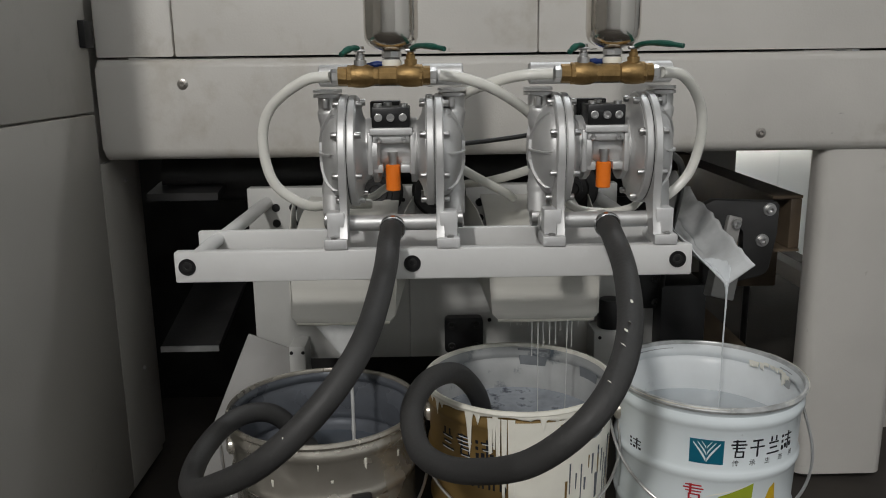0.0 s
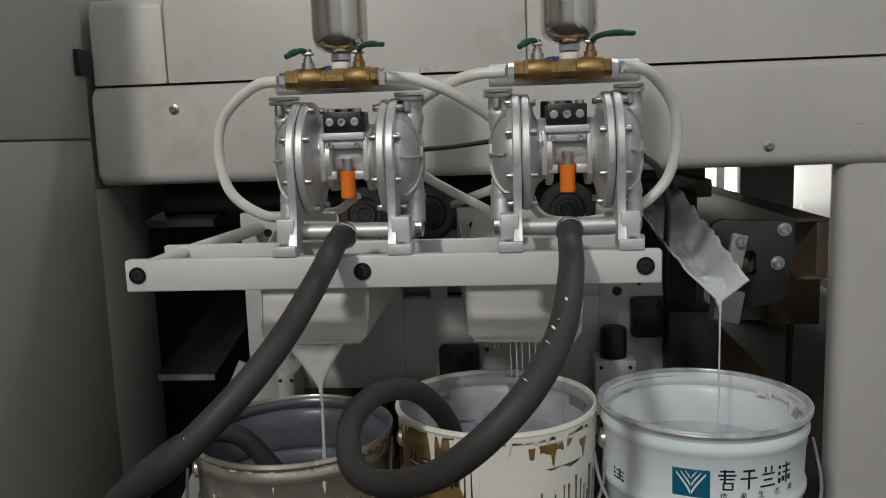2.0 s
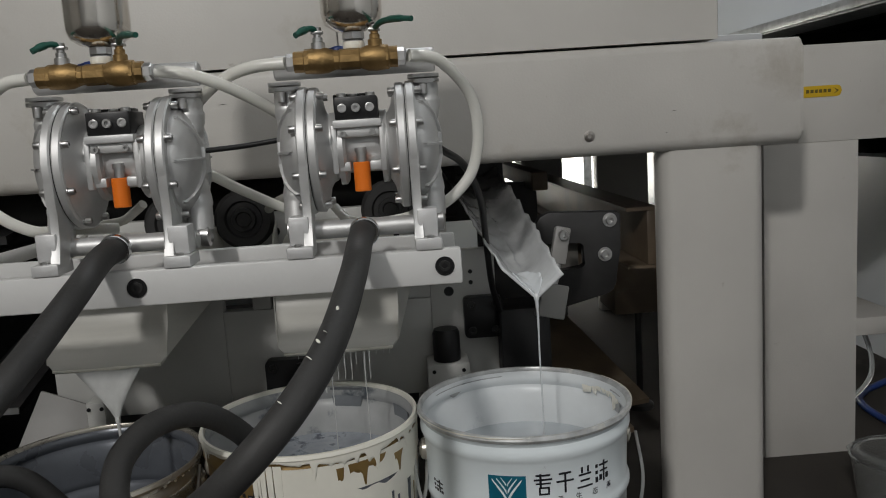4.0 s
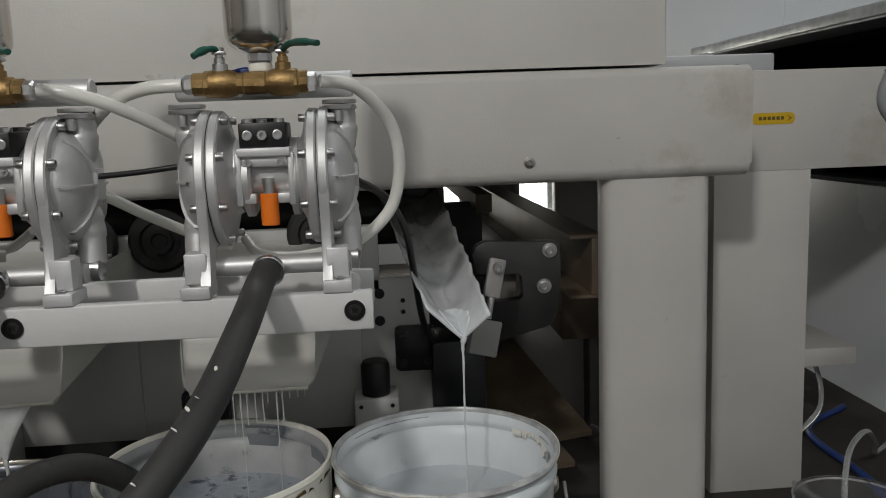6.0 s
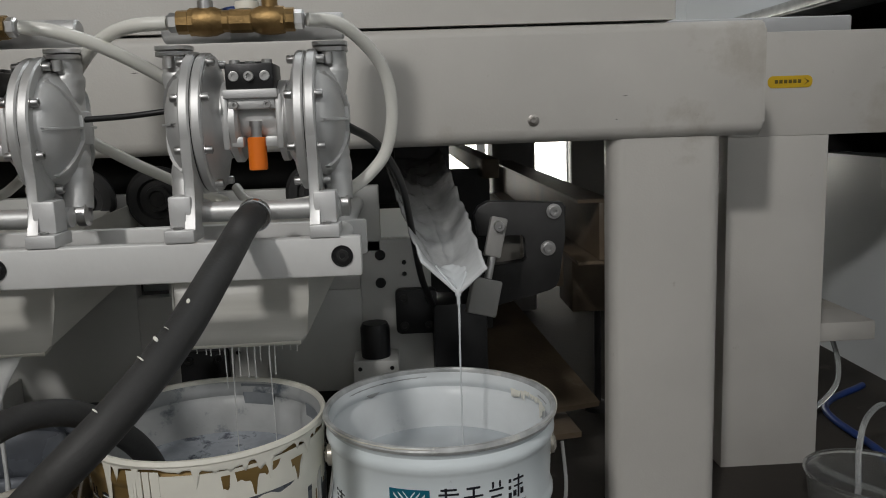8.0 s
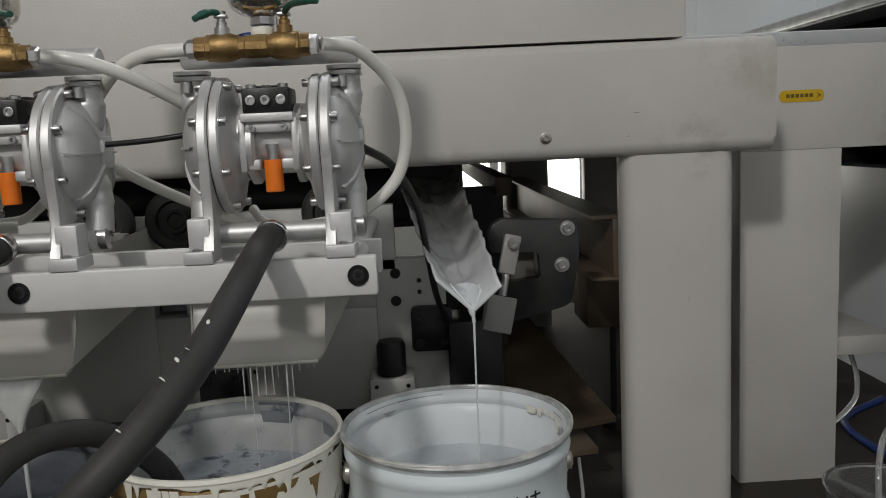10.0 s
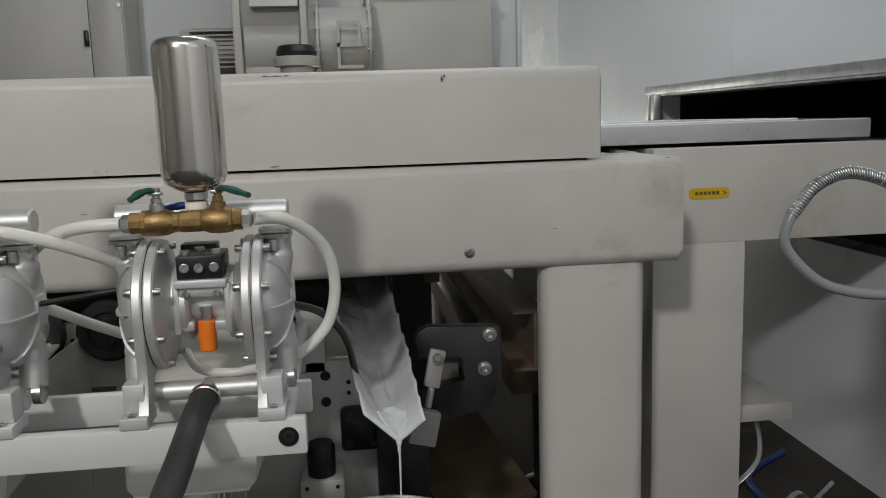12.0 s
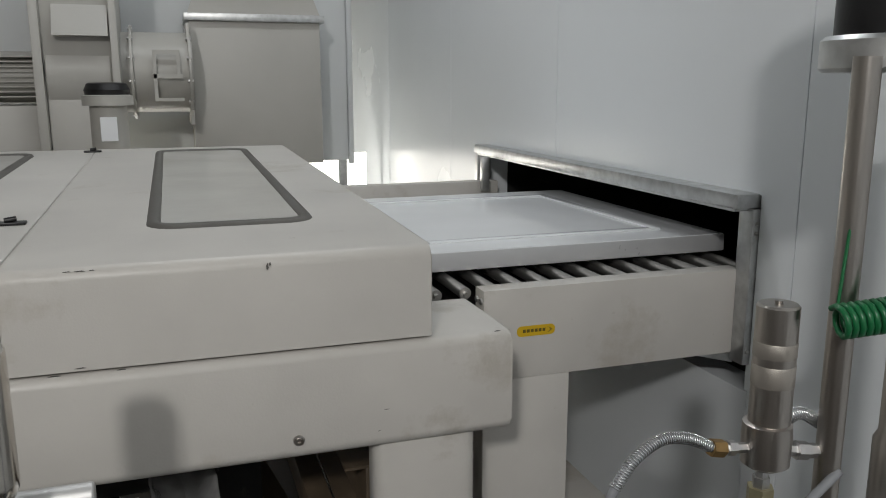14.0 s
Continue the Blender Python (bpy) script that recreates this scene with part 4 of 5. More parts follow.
# ---- paint chutes under the shelf ----


def chute(x0, x1, label):
    c = thing("paint_chute", label, "chute", "paint chutes", ((x0 + x1) / 2, 1.27, 0.455))
    w = (x1 - x0) / 2
    path = [(0.0, 0.0), (0.004, 0.010), (0.012, 0.024), (0.018, 0.045), (0.026, 0.085), (0.05, 0.120), (0.16, 0.150), (0.29, 0.165)]
    bm = bmesh.new()
    rows = []
    for i, (y, z) in enumerate(path):
        ww = w if i > 1 else w - (0.012, 0.003)[i]
        rows.append([bm.verts.new((-ww, y, z)), bm.verts.new((ww, y, z)), bm.verts.new((ww, y + 0.003, z - 0.0035)), bm.verts.new((-ww, y + 0.003, z - 0.0035))])
    for a, b in zip(rows, rows[1:]):
        for k in range(4):
            bm.faces.new((a[k], a[(k + 1) % 4], b[(k + 1) % 4], b[k]))
    bm.faces.new(rows[0]), bm.faces.new(rows[-1])
    part("floor_sheet", bm, M_CHUTE, c, "cream coated curved sheet", smooth=50)
    for s in (-1, 1):
        bm = bmesh.new()
        q = [(s * (w - 0.003), 0.003, 0.010), (s * (w + 0.014), 0.15, 0.040), (s * (w + 0.030), 0.29, 0.066), (s * (w + 0.030), 0.29, 0.170), (s * (w + 0.014), 0.15, 0.160), (s * w, 0.030, 0.130), (s * w, 0.018, 0.060)]
        A = [bm.verts.new(v) for v in q]
        B = [bm.verts.new((v[0] + s * 0.002, v[1], v[2])) for v in q]
        bm.faces.new(A), bm.faces.new(B)
        for i in range(7):
            bm.faces.new((A[i], A[(i + 1) % 7], B[(i + 1) % 7], B[i]))
        part("side_wall", bm, M_CHUTE, c)
    part("paint_lip", tube([(-w + 0.010, -0.0005, 0.001), (-w * 0.4, -0.001, 0.0), (w * 0.3, -0.001, 0.0005), (w - 0.010, -0.0005, 0.001)], 0.0022, 8, 6, wob=0.5), M_CREAM, c, "wet paint bead along the lip", smooth=60)
    return c


c1 = chute(-0.230, -0.057, "cream coated sheet metal chute pouring a broad paint film")
c2 = chute(0.101, 0.279, "cream coated sheet metal chute dripping thin paint threads")

# ---- film-wrapped overflow trough ----
trough = thing("overflow_trough", "crumpled plastic-wrapped trough pouring white paint into a bucket", "trough")
NU, NV = 40, 24
VALLEY = (Vector((0.481, 1.254, 0.513)), Vector((0.434, 1.68, 0.653)))
LEFT = (Vector((0.433, 1.250, 0.560)), Vector((0.376, 1.68, 0.680)))
RIGHT = (Vector((0.519, 1.237, 0.551)), Vector((0.492, 1.68, 0.670)))


def trough_at(f, g):
    """A place on the sagging film: f along it, g across it from -1 to 1."""
    v, l, r = (q[0].lerp(q[1], f) for q in (VALLEY, LEFT, RIGHT))
    e, h = (l if g < 0 else r), abs(g)
    k = v.lerp(e, h ** 1.15) - Vector((0, 0, 0.013 * math.sin(math.pi * h) * min(1, 4 * f)))
    d = noise.noise(k * 34) * 0.005 + noise.noise(k * 90) * 0.0022
    if g > 0.35 and f < 0.42:
        d += 0.007 * noise.noise(Vector((f * 46, 3.1, g * 2))) * min(1, (g - 0.35) * 3)
    return k + Vector((0.5 * d, -0.4 * d, d)) * min(1, 7 * f)


def trough_skin(f0, f1, width, lift, nu, nv):
    bm = bmesh.new()
    rows = []
    for i in range(nu + 1):
        f = f0 + (f1 - f0) * i / nu
        w = width(f)
        rows.append([bm.verts.new(trough_at(f, w * (2 * j / nv - 1)) + Vector((0, -0.4 * lift, lift))) for j in range(nv + 1)])
    for a, b in zip(rows, rows[1:]):
        for j in range(nv):
            bm.faces.new((a[j], b[j], b[j + 1], a[j + 1]))
    return bm


wrap = part("plastic_wrap", trough_skin(0, 1.15, lambda f: 1.0, 0.0, NU, NV), M_FILM, trough, "wet crumpled plastic film", smooth=40)
sol = wrap.modifiers.new("thickness", "SOLIDIFY")
sol.thickness = 0.0025
fl = part("paint_flow", trough_skin(0.0, 0.17, lambda f: 0.10 + 0.70 * min(1, 9 * f) * max(0, 1 - (f / 0.175) ** 2), 0.003, 24, 16), M_LIQUID, trough, "white liquid paint", smooth=60)
fl.modifiers.new("thickness", "SOLIDIFY").thickness = 0.002

# ---- actuator bracket beside the trough ----
brk = thing("actuator_bracket", "dark steel bracket with two bright socket bolts", "bracket")
part("plate", slab([(0.528, 0.585), (0.536, 0.599), (0.552, 0.607), (0.675, 0.601), (0.681, 0.594), (0.679, 0.540), (0.669, 0.470), (0.663, 0.459), (0.652, 0.453), (0.552, 0.428), (0.538, 0.436), (0.536, 0.499), (0.610, 0.502), (0.617, 0.508), (0.615, 0.545), (0.608, 0.552), (0.534, 0.548)], "y", 1.530, 1.556, bevel=0.003), M_DARK, brk, "dark painted steel plate with a notch")
for x, z in ((0.6605, 0.587), (0.650, 0.526)):
    part("washer", turned([(0.0125, 0), (0.0125, 0.003)], 20, pose(x, 1.530, z) @ AY), M_STEEL, brk)
    piece("screw", SOCKET, brk, pose(x, 1.527, z) @ AY @ Matrix.Diagonal((0.0085, 0.0085, 0.010, 1)))
part("stop_block", boxed(0.556, 0.608, 1.558, 1.60, 0.497, 0.556, bevel=0.003), M_GASKET, brk, "dull grey stop block behind the plate")
cyl = thing("air_cylinder", "small grey air cylinder with a clevis rod end", "cylinder")
part("rod", rodded((0.538, 1.425, 0.500), (0.552, 1.435, 0.560), 0.006), M_STEEL, cyl)
part("clevis", boxed(-0.013, 0.013, -0.008, 0.008, 0, 0.062, bevel=0.003, m=pose(0.545, 1.43, 0.532, -12, 14, 0)), M_DULL, cyl)
piece("screw", SOCKET, cyl, pose(0.557, 1.430, 0.580) @ AY @ Matrix.Diagonal((0.008, 0.008, 0.012, 1)))
part("body", boxed(-0.022, 0.022, -0.018, 0.018, -0.055, 0, bevel=0.003, m=pose(0.535, 1.41, 0.502, -12, 14, 0)), M_DULL, cyl)

# ---- inner machinery seen below the beam ----
inn = thing("inner_machinery", "dark greasy rollers, rails and covers inside the machine, with added dark backing sheets", "machinery")
part("apron_roller", rodded((-0.55, 1.72, 0.645), (0.40, 1.72, 0.645), 0.055, 28), M_DARK, inn)
part("apron_roller", rodded((-0.55, 2.35, 0.60), (0.30, 2.35, 0.60), 0.07, 28), M_DARK, inn)
part("side_channel", boxed(0.775, 0.80, 1.69, 3.12, 0.470, 0.580, bevel=0.004), M_DARKBROWN, inn)
for z in (0.464, 0.580):
    part("channel_flange", boxed(0.735, 0.80, 1.69, 3.12, z, z + 0.006), M_DARKBROWN, inn)
part("rear_rail", boxed(0.575, 0.61, 1.85, 3.1, 0.62, 0.66, bevel=0.004), M_DARKBROWN, inn)
part("rear_rail", boxed(0.68, 0.73, 1.80, 3.1, 0.40, 0.47, bevel=0.004), M_DARKBROWN, inn)
part("motor_body", rodded((0.47, 1.58, 0.36), (0.47, 1.75, 0.36), 0.05, 24), M_BLACK, inn)
part("drain_box", boxed(0.455, 0.545, 1.52, 1.62, 0.24, 0.44, bevel=0.004), M_BLACK, inn)
part("sloped_cover", boxed(-0.11, 0.11, -0.35, 0.35, -0.006, 0.006, m=pose(0.60, 2.08, 0.25, 16, 0, 16)), M_DARKBROWN, inn)
part("sloped_cover", boxed(-0.08, 0.08, -0.30, 0.30, -0.006, 0.006, m=pose(0.62, 2.02, 0.14, 6, 0, 10)), M_DARKBROWN, inn)
# added dark bar that hides the bright window above the trough
part("cross_member", boxed(0.27, 0.505, 1.775, 1.80, 0.575, 0.70, bevel=0.003), M_DARK, inn)
# added dark sheet, stands for the shaded depth under the machine
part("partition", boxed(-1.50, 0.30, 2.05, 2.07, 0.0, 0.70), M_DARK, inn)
# added pale plate, stands for the bright view through the plate openings
part("pale_filler_plate", boxed(-0.06, 0.10, 1.66, 1.90, 0.455, 0.50, bevel=0.003), M_BOARD, inn)
# added dark backing that keeps the window from showing behind the trough
part("dark_backing", boxed(0.46, 0.60, 1.95, 1.97, 0.28, 0.635), M_DARK, inn)
part("rail_block", boxed(0.805, 0.93, 2.08, 2.24, 0.275, 0.463, bevel=0.004), M_DARKBROWN, inn)
foot = part("levelling_foot", rodded((0.885, 2.16, 0.02), (0.885, 2.16, 0.276), 0.009), M_DARK, inn)
part("foot_disc", turned([(0.035, 0.0), (0.035, 0.012), (0.018, 0.022)], 24, pose(0.885, 2.16, 0.0)), M_DARK, foot)
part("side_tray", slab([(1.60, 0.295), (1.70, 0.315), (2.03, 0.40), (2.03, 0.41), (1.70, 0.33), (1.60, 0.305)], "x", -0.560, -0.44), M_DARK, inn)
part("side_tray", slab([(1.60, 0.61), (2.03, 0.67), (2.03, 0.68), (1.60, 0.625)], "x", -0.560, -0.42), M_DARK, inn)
part("tray_lip", boxed(-0.56, -0.44, 1.595, 1.599, 0.294, 0.306), M_GALV, inn)
# grey lowered for the shade this cover stands in
part("leaning_cover", boxed(-0.06, 0.06, -0.006, 0.006, 0, 0.36, bevel=0.002, m=pose(-0.43, 1.40, 0.02, -20, 22, 0)), M_DULL, inn)

pal = thing("pallet_rail", "worn aluminium floor rail beside the buckets", "rail")
part("rail", boxed(-0.45, -0.42, 0.75, 1.45, 0.0, 0.05, bevel=0.004), M_GALV, pal)
part("rail", boxed(0.60, 0.63, 0.75, 1.45, 0.0, 0.05, bevel=0.004), M_GALV, pal)

# ---- buckets ----


def shell(profile, mat, name, parent, label="", seg=64):
    return part(name, turned(profile, seg, cap=False), mat, parent, label, smooth=40)


def patch(a0, a1, z0, z1, r, t=0.0006, steps=None):
    """A thin piece that lies on a round wall, angles in degrees."""
    n = steps or max(1, int(abs(a1 - a0) / 4))
    bm = bmesh.new()
    rows = []
    for i in range(n + 1):
        a = radians(a0 + (a1 - a0) * i / n)
        rows.append([bm.verts.new((q * math.cos(a), q * math.sin(a), z)) for q, z in ((r(z0), z0), (r(z1), z1), (r(z1) + t, z1), (r(z0) + t, z0))])
    for a, b in zip(rows, rows[1:]):
        for k in range(4):
            bm.faces.new((a[k], b[k], b[(k + 1) % 4], a[(k + 1) % 4]))
    bm.faces.new(rows[0]), bm.faces.new(rows[-1])
    return bm


def wall_r(h, top, bottom):
    return lambda z: bottom + (top - bottom) * z / h


def bucket(label, at, h, top, bottom, outer, inner, liquid, level, rz=0, rim=None, bail=True, swing=-62):
    b = thing("paint_bucket", label, "bucket", "paint buckets", at, rz)
    r = wall_r(h, top - 0.004, bottom)
    prof = [(0, 0.004), (bottom - 0.004, 0.004), (bottom, 0.0), (r(0.01), 0.01)]
    for z in (h * 0.45, h * 0.70, h * 0.925):
        prof += [(r(z - 0.012), z - 0.012), (r(z - 0.007) + 0.0024, z - 0.007), (r(z - 0.002) + 0.0042, z - 0.002), (r(z + 0.003) + 0.0040, z + 0.003), (r(z + 0.007) + 0.0022, z + 0.007), (r(z + 0.012), z + 0.012)]
    prof += [(top - 0.001, h - 0.008)]
    shell(prof, outer, "wall", b)
    inn_p = [(top - 0.0052, h - 0.006)]
    for z in (h * 0.925, h * 0.70, h * 0.45):
        inn_p += [(r(z + 0.013) - 0.0045, z + 0.013), (r(z + 0.007) - 0.0040, z + 0.007), (r(z) + 0.0016, z), (r(z - 0.006) + 0.0004, z - 0.006), (r(z - 0.013) - 0.0045, z - 0.013)]
    inn_p += [(bottom - 0.004, 0.006), (0, 0.006)]
    shell(inn_p, inner, "lining", b)
    shell([(top - 0.004, h - 0.010), (top + 0.001, h - 0.009), (top + 0.003, h - 0.005), (top + 0.001, h), (top - 0.003, h), (top - 0.005, h - 0.004), (top - 0.004, h - 0.010)], rim or outer, "rim", b)
    bm = bmesh.new()
    rl = r(level) - 0.0015
    lathe(bm, [(0, level)] + [(rl * k / 8, level + 0.0008 * math.sin(k * 1.7)) for k in range(1, 8)] + [(rl, level + 0.001), (rl, level - 0.01), (0, level - 0.01)], 48, cap=False)
    part("paint", bm, liquid, b, smooth=60)
    if bail:
        for s in (-1, 1):
            part("ear", turned([(0.016, 0), (0.015, 0.006), (0.008, 0.010), (0, 0.010)], 20, pose(s * (r(h * 0.83) - 0.001), 0, h * 0.83, 0, 90 * s), cap=False), M_TIN, b)
        pts = []
        for k in range(13):
            a = math.pi * k / 12
            pts.append(pose(0, 0, h * 0.83, swing) @ Vector((-(top + 0.012) * math.cos(a), 0, (top + 0.045) * math.sin(a) ** 0.8)))
        part("bail_handle", tube(pts, 0.0024, 8, 5), M_STEEL, b, "thin wire bail handle")
    return b, r


def smear(name, mat, parent, r, a0, a1, z_top, depth, seed, t=0.0011, rough=1.0, drip=0.0):
    """One irregular skin of paint on a round wall, ragged along its lower edge."""
    n = max(6, int(abs(a1 - a0) / 0.9))
    bm = bmesh.new()
    cols = []
    for i in range(n + 1):
        f = i / n
        a = a0 + (a1 - a0) * f
        q = Vector((a * 0.11, seed * 3.7, 0))
        d = depth * (0.45 + 0.6 * rough * noise.noise(q)) + drip * max(0, noise.noise(q * 2.3 + Vector((9, 1, 4)))) ** 2 * 4
        d = max(0.0015, d) * min(1, 9 * f, 9 * (1 - f) + 0.02)
        c = radians(a)
        zs = [z_top - d * k / 3 for k in range(4)]
        cols.append([bm.verts.new(((r(z) + t * (1 if k < 3 else 0.4)) * math.cos(c), (r(z) + t * (1 if k < 3 else 0.4)) * math.sin(c), z)) for k, z in enumerate(zs)] + [bm.verts.new(((r(zs[3]) - 0.3 * t) * math.cos(c), (r(zs[3]) - 0.3 * t) * math.sin(c), zs[3] - 0.0004))])
    for a, b in zip(cols, cols[1:]):
        for k in range(4):
            bm.faces.new((a[k], b[k], b[k + 1], a[k + 1]))
    return part(name, bm, mat, parent, smooth=60)


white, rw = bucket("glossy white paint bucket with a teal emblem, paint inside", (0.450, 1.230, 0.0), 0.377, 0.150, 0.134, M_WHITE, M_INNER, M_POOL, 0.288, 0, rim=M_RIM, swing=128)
# emblem and lettering face the front: -90 degrees is towards -y
emb = part("emblem", patch(-117.5, -98.0, 0.284, 0.323, rw), M_TEAL, white, "teal square emblem with white leaf strokes")
for apex, half, top, thick in ((0.2885, 7.4, 0.3165, 0.0048), (0.2995, 5.0, 0.3185, 0.0036), (0.3095, 2.7, 0.3200, 0.0026)):
    for s in (-1, 1):
        bm = bmesh.new()
        rr = []
        for i in range(6):
            f = i / 5
            a = radians(-107.8 + s * (0.25 + half * f))
            z = apex + (top - apex) * f ** 0.85
            q = rw(z) + 0.0009
            wv = thick * (1 - 0.55 * f)
            rr.append((bm.verts.new((q * math.cos(a), q * math.sin(a), z - 0.3 * wv)), bm.verts.new((q * math.cos(a), q * math.sin(a), z + wv))))
        for a_, b_ in zip(rr, rr[1:]):
            bm.faces.new((a_[0], b_[0], b_[1], a_[1]))
        part("stroke", bm, M_WHITE, emb)


def glyph_bars(parent, r, a0, a1, z0, z1, rows, mat):
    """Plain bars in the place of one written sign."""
    bm = bmesh.new()
    for f0, f1, g0, g1 in rows:
        src = patch(a0 + (a1 - a0) * f0, a0 + (a1 - a0) * f1, z0 + (z1 - z0) * g0, z0 + (z1 - z0) * g1, r, 0.0007, 2)
        me = bpy.data.meshes.new("tmp")
        src.to_mesh(me), src.free()
        bm.from_mesh(me)
        bpy.data.meshes.remove(me)
    return part("lettering", bm, mat, parent)


SIGNS = ([(0.1, 0.9, 0.88, 0.96), (0.0, 1.0, 0.68, 0.76), (0.1, 0.9, 0.50, 0.57), (0.3, 0.42, 0.3, 1.0), (0.25, 0.85, 0.0, 0.07), (0.25, 0.85, 0.30, 0.37), (0.25, 0.35, 0.0, 0.37), (0.75, 0.85, 0.0, 0.37)],
         [(0.15, 0.85, 0.86, 0.95), (0.0, 1.0, 0.50, 0.58), (0.45, 0.56, 0.0, 0.86)],
         [(0.25, 0.35, 0.72, 1.0), (0.65, 0.75, 0.72, 1.0), (0.1, 0.9, 0.60, 0.68), (0.2, 0.8, 0.32, 0.40), (0.0, 1.0, 0.02, 0.10)],
         [(0.0, 0.15, 0.75, 0.9), (0.0, 0.15, 0.45, 0.6), (0.0, 0.18, 0.05, 0.3), (0.3, 1.0, 0.78, 0.86), (0.6, 0.7, 0.0, 1.0), (0.35, 0.95, 0.50, 0.57), (0.3, 0.5, 0.1, 0.35), (0.8, 1.0, 0.1, 0.35)])
for k, rows in enumerate(SIGNS):
    a = -94.0 + 11.6 * k
    glyph_bars(white, rw, a, a + 9.4, 0.296, 0.325, rows, M_INK)


def wrapped_text(parent, body, size, r, angle, z, mat):
    """Words in the built-in font, laid round a wall; angle is that of their left edge."""
    cu = bpy.data.curves.new("words", "FONT")
    cu.body, cu.size, cu.resolution_u = body, size, 2
    tmp = bpy.data.objects.new("words", cu)
    me = bpy.data.meshes.new_from_object(tmp)
    bpy.data.objects.remove(tmp)
    for v in me.vertices:
        q, h = r(z) + 0.0009, z + v.co.y
        c = radians(angle) + v.co.x / q
        v.co = (q * math.cos(c), q * math.sin(c), h)
    me.name = "lettering"
    me.materials.append(mat)
    ob = new("lettering", me)
    ob.parent = parent
    return ob


for k, sign in enumerate("传承生态美"):
    wrapped_text(white, sign, 0.0105, rw, -93.0 + 10.4 * k, 0.2835, M_INK)
glyph_bars(white, rw, -160, -150, 0.270, 0.292, SIGNS[3], M_INK)


def swash(name, outline, mat):
    """A flat printed shape laid round the white bucket: (angle, height) corners, lower edge then upper edge."""
    bm = bmesh.new()
    n = 10
    rows = []
    (a0, z0), (a1, z1), (a2, z2), (a3, z3) = outline
    for i in range(n + 1):
        f = i / n
        pair = []
        for p, q in (((a0, z0), (a1, z1)), ((a3, z3), (a2, z2))):
            c, z = radians(p[0] + (q[0] - p[0]) * f), p[1] + (q[1] - p[1]) * f
            pair.append(bm.verts.new(((rw(z) + 0.0007) * math.cos(c), (rw(z) + 0.0007) * math.sin(c), z)))
        rows.append(pair)
    for p, q in zip(rows, rows[1:]):
        bm.faces.new((p[0], q[0], q[1], p[1]))
    return part(name, bm, mat, white)


swash("lime_swash", ((-106, 0.206), (-79, 0.206), (-78, 0.252), (-99, 0.231)), M_LIME)
swash("white_swash", ((-107, 0.229), (-82, 0.247), (-80, 0.250), (-104, 0.233)), M_CREAM)
swash("gold_swash", ((-71, 0.206), (-60, 0.206), (-62, 0.246), (-66, 0.238)), M_YELLOW)
glyph_bars(white, rw, -120, -108, 0.222, 0.248, SIGNS[0], M_RED)
rnd = random.Random(19)
for k in range(9):
    a0 = 4 + 4.2 * k
    smear("dried_paint", M_CREAM, white, lambda z: rw(z) - 0.0042, a0, a0 + rnd.uniform(3, 6), 0.364 - rnd.uniform(0, 0.006), rnd.uniform(0.008, 0.045), 103 + k, -0.0014, 0.6)
smear("dried_paint", M_INNERGREY, white, lambda z: rw(z) - 0.0030, 2, 16, 0.366, 0.07, 5, -0.0008, 0.5)
smear("dried_paint", M_CREAM, white, lambda z: 0.1525, -175, -95, 0.3765, 0.004, 7, 0.0006)
smear("dried_paint", M_CREAM, white, lambda z: 0.1525, -40, 30, 0.3765, 0.005, 8, 0.0008)
smear("dried_paint", M_INNERGREY, white, lambda z: rw(z) - 0.0028, 95, 150, 0.366, 0.020, 9, -0.0008)

gold, rg = bucket("gold printed paint bucket overrun with cream paint", (0.143, 1.250, 0.0), 0.370, 0.153, 0.138, M_GOLD, M_INNERGREY, M_LIQUIDMID, 0.287, 0, rim=M_CREAM, swing=128)
part("paint_coat", patch(-101, 100, 0.02, 0.352, lambda z: rg(z) + 0.0034, 0.0012, 60), M_CREAM, gold, "thick cream paint coat over the print")
smear("paint_run", M_CREAM, gold, lambda z: rg(z) + 0.0040, -172, -100, 0.363, 0.010, 21, 0.0010, 0.7, 0.05)
smear("paint_run", M_CREAM, gold, lambda z: rg(z) + 0.0052, -104, 80, 0.363, 0.014, 22, 0.0008, 0.8, 0.03)
for k, (z, a0, a1) in enumerate(((0.348, -66, -44), (0.346, -72, -68), (0.340, -38, -30))):
    smear("bare_patch", M_GOLD, gold, lambda z: rg(z) + 0.0047, a0, a1, z, 0.022, 30 + k, 0.0005, 1.3, 0.02)
rnd = random.Random(41)
for k in range(34):
    a0 = -70 + 76 * rnd.random()
    w = rnd.choice((1.0, 1.6, 2.4, 3.4))
    z0 = rnd.choice((0.305, 0.290, 0.275, 0.24, 0.20)) + rnd.uniform(-0.012, 0.012) - 0.0006 * (-a0)
    smear("dark_streak", M_INNERDARK if k % 4 else M_GOLD, gold, lambda z: rg(z) + 0.0047, a0, a0 + w, z0, rnd.uniform(0.05, 0.16), 50 + k, 0.0004, 0.5)
smear("dark_streak", M_INNERDARK, gold, lambda z: rg(z) + 0.0047, -62, -36, 0.312, 0.007, 99, 0.0004, 1.6)
smear("inner_smear", M_SMEAR, gold, lambda z: rg(z) - 0.0028, 62, 84, 0.362, 0.10, 61, -0.0008, 0.25)
smear("inner_smear", M_SMEAR, gold, lambda z: rg(z) - 0.0028, 16, 36, 0.355, 0.12, 62, -0.0008, 0.3)
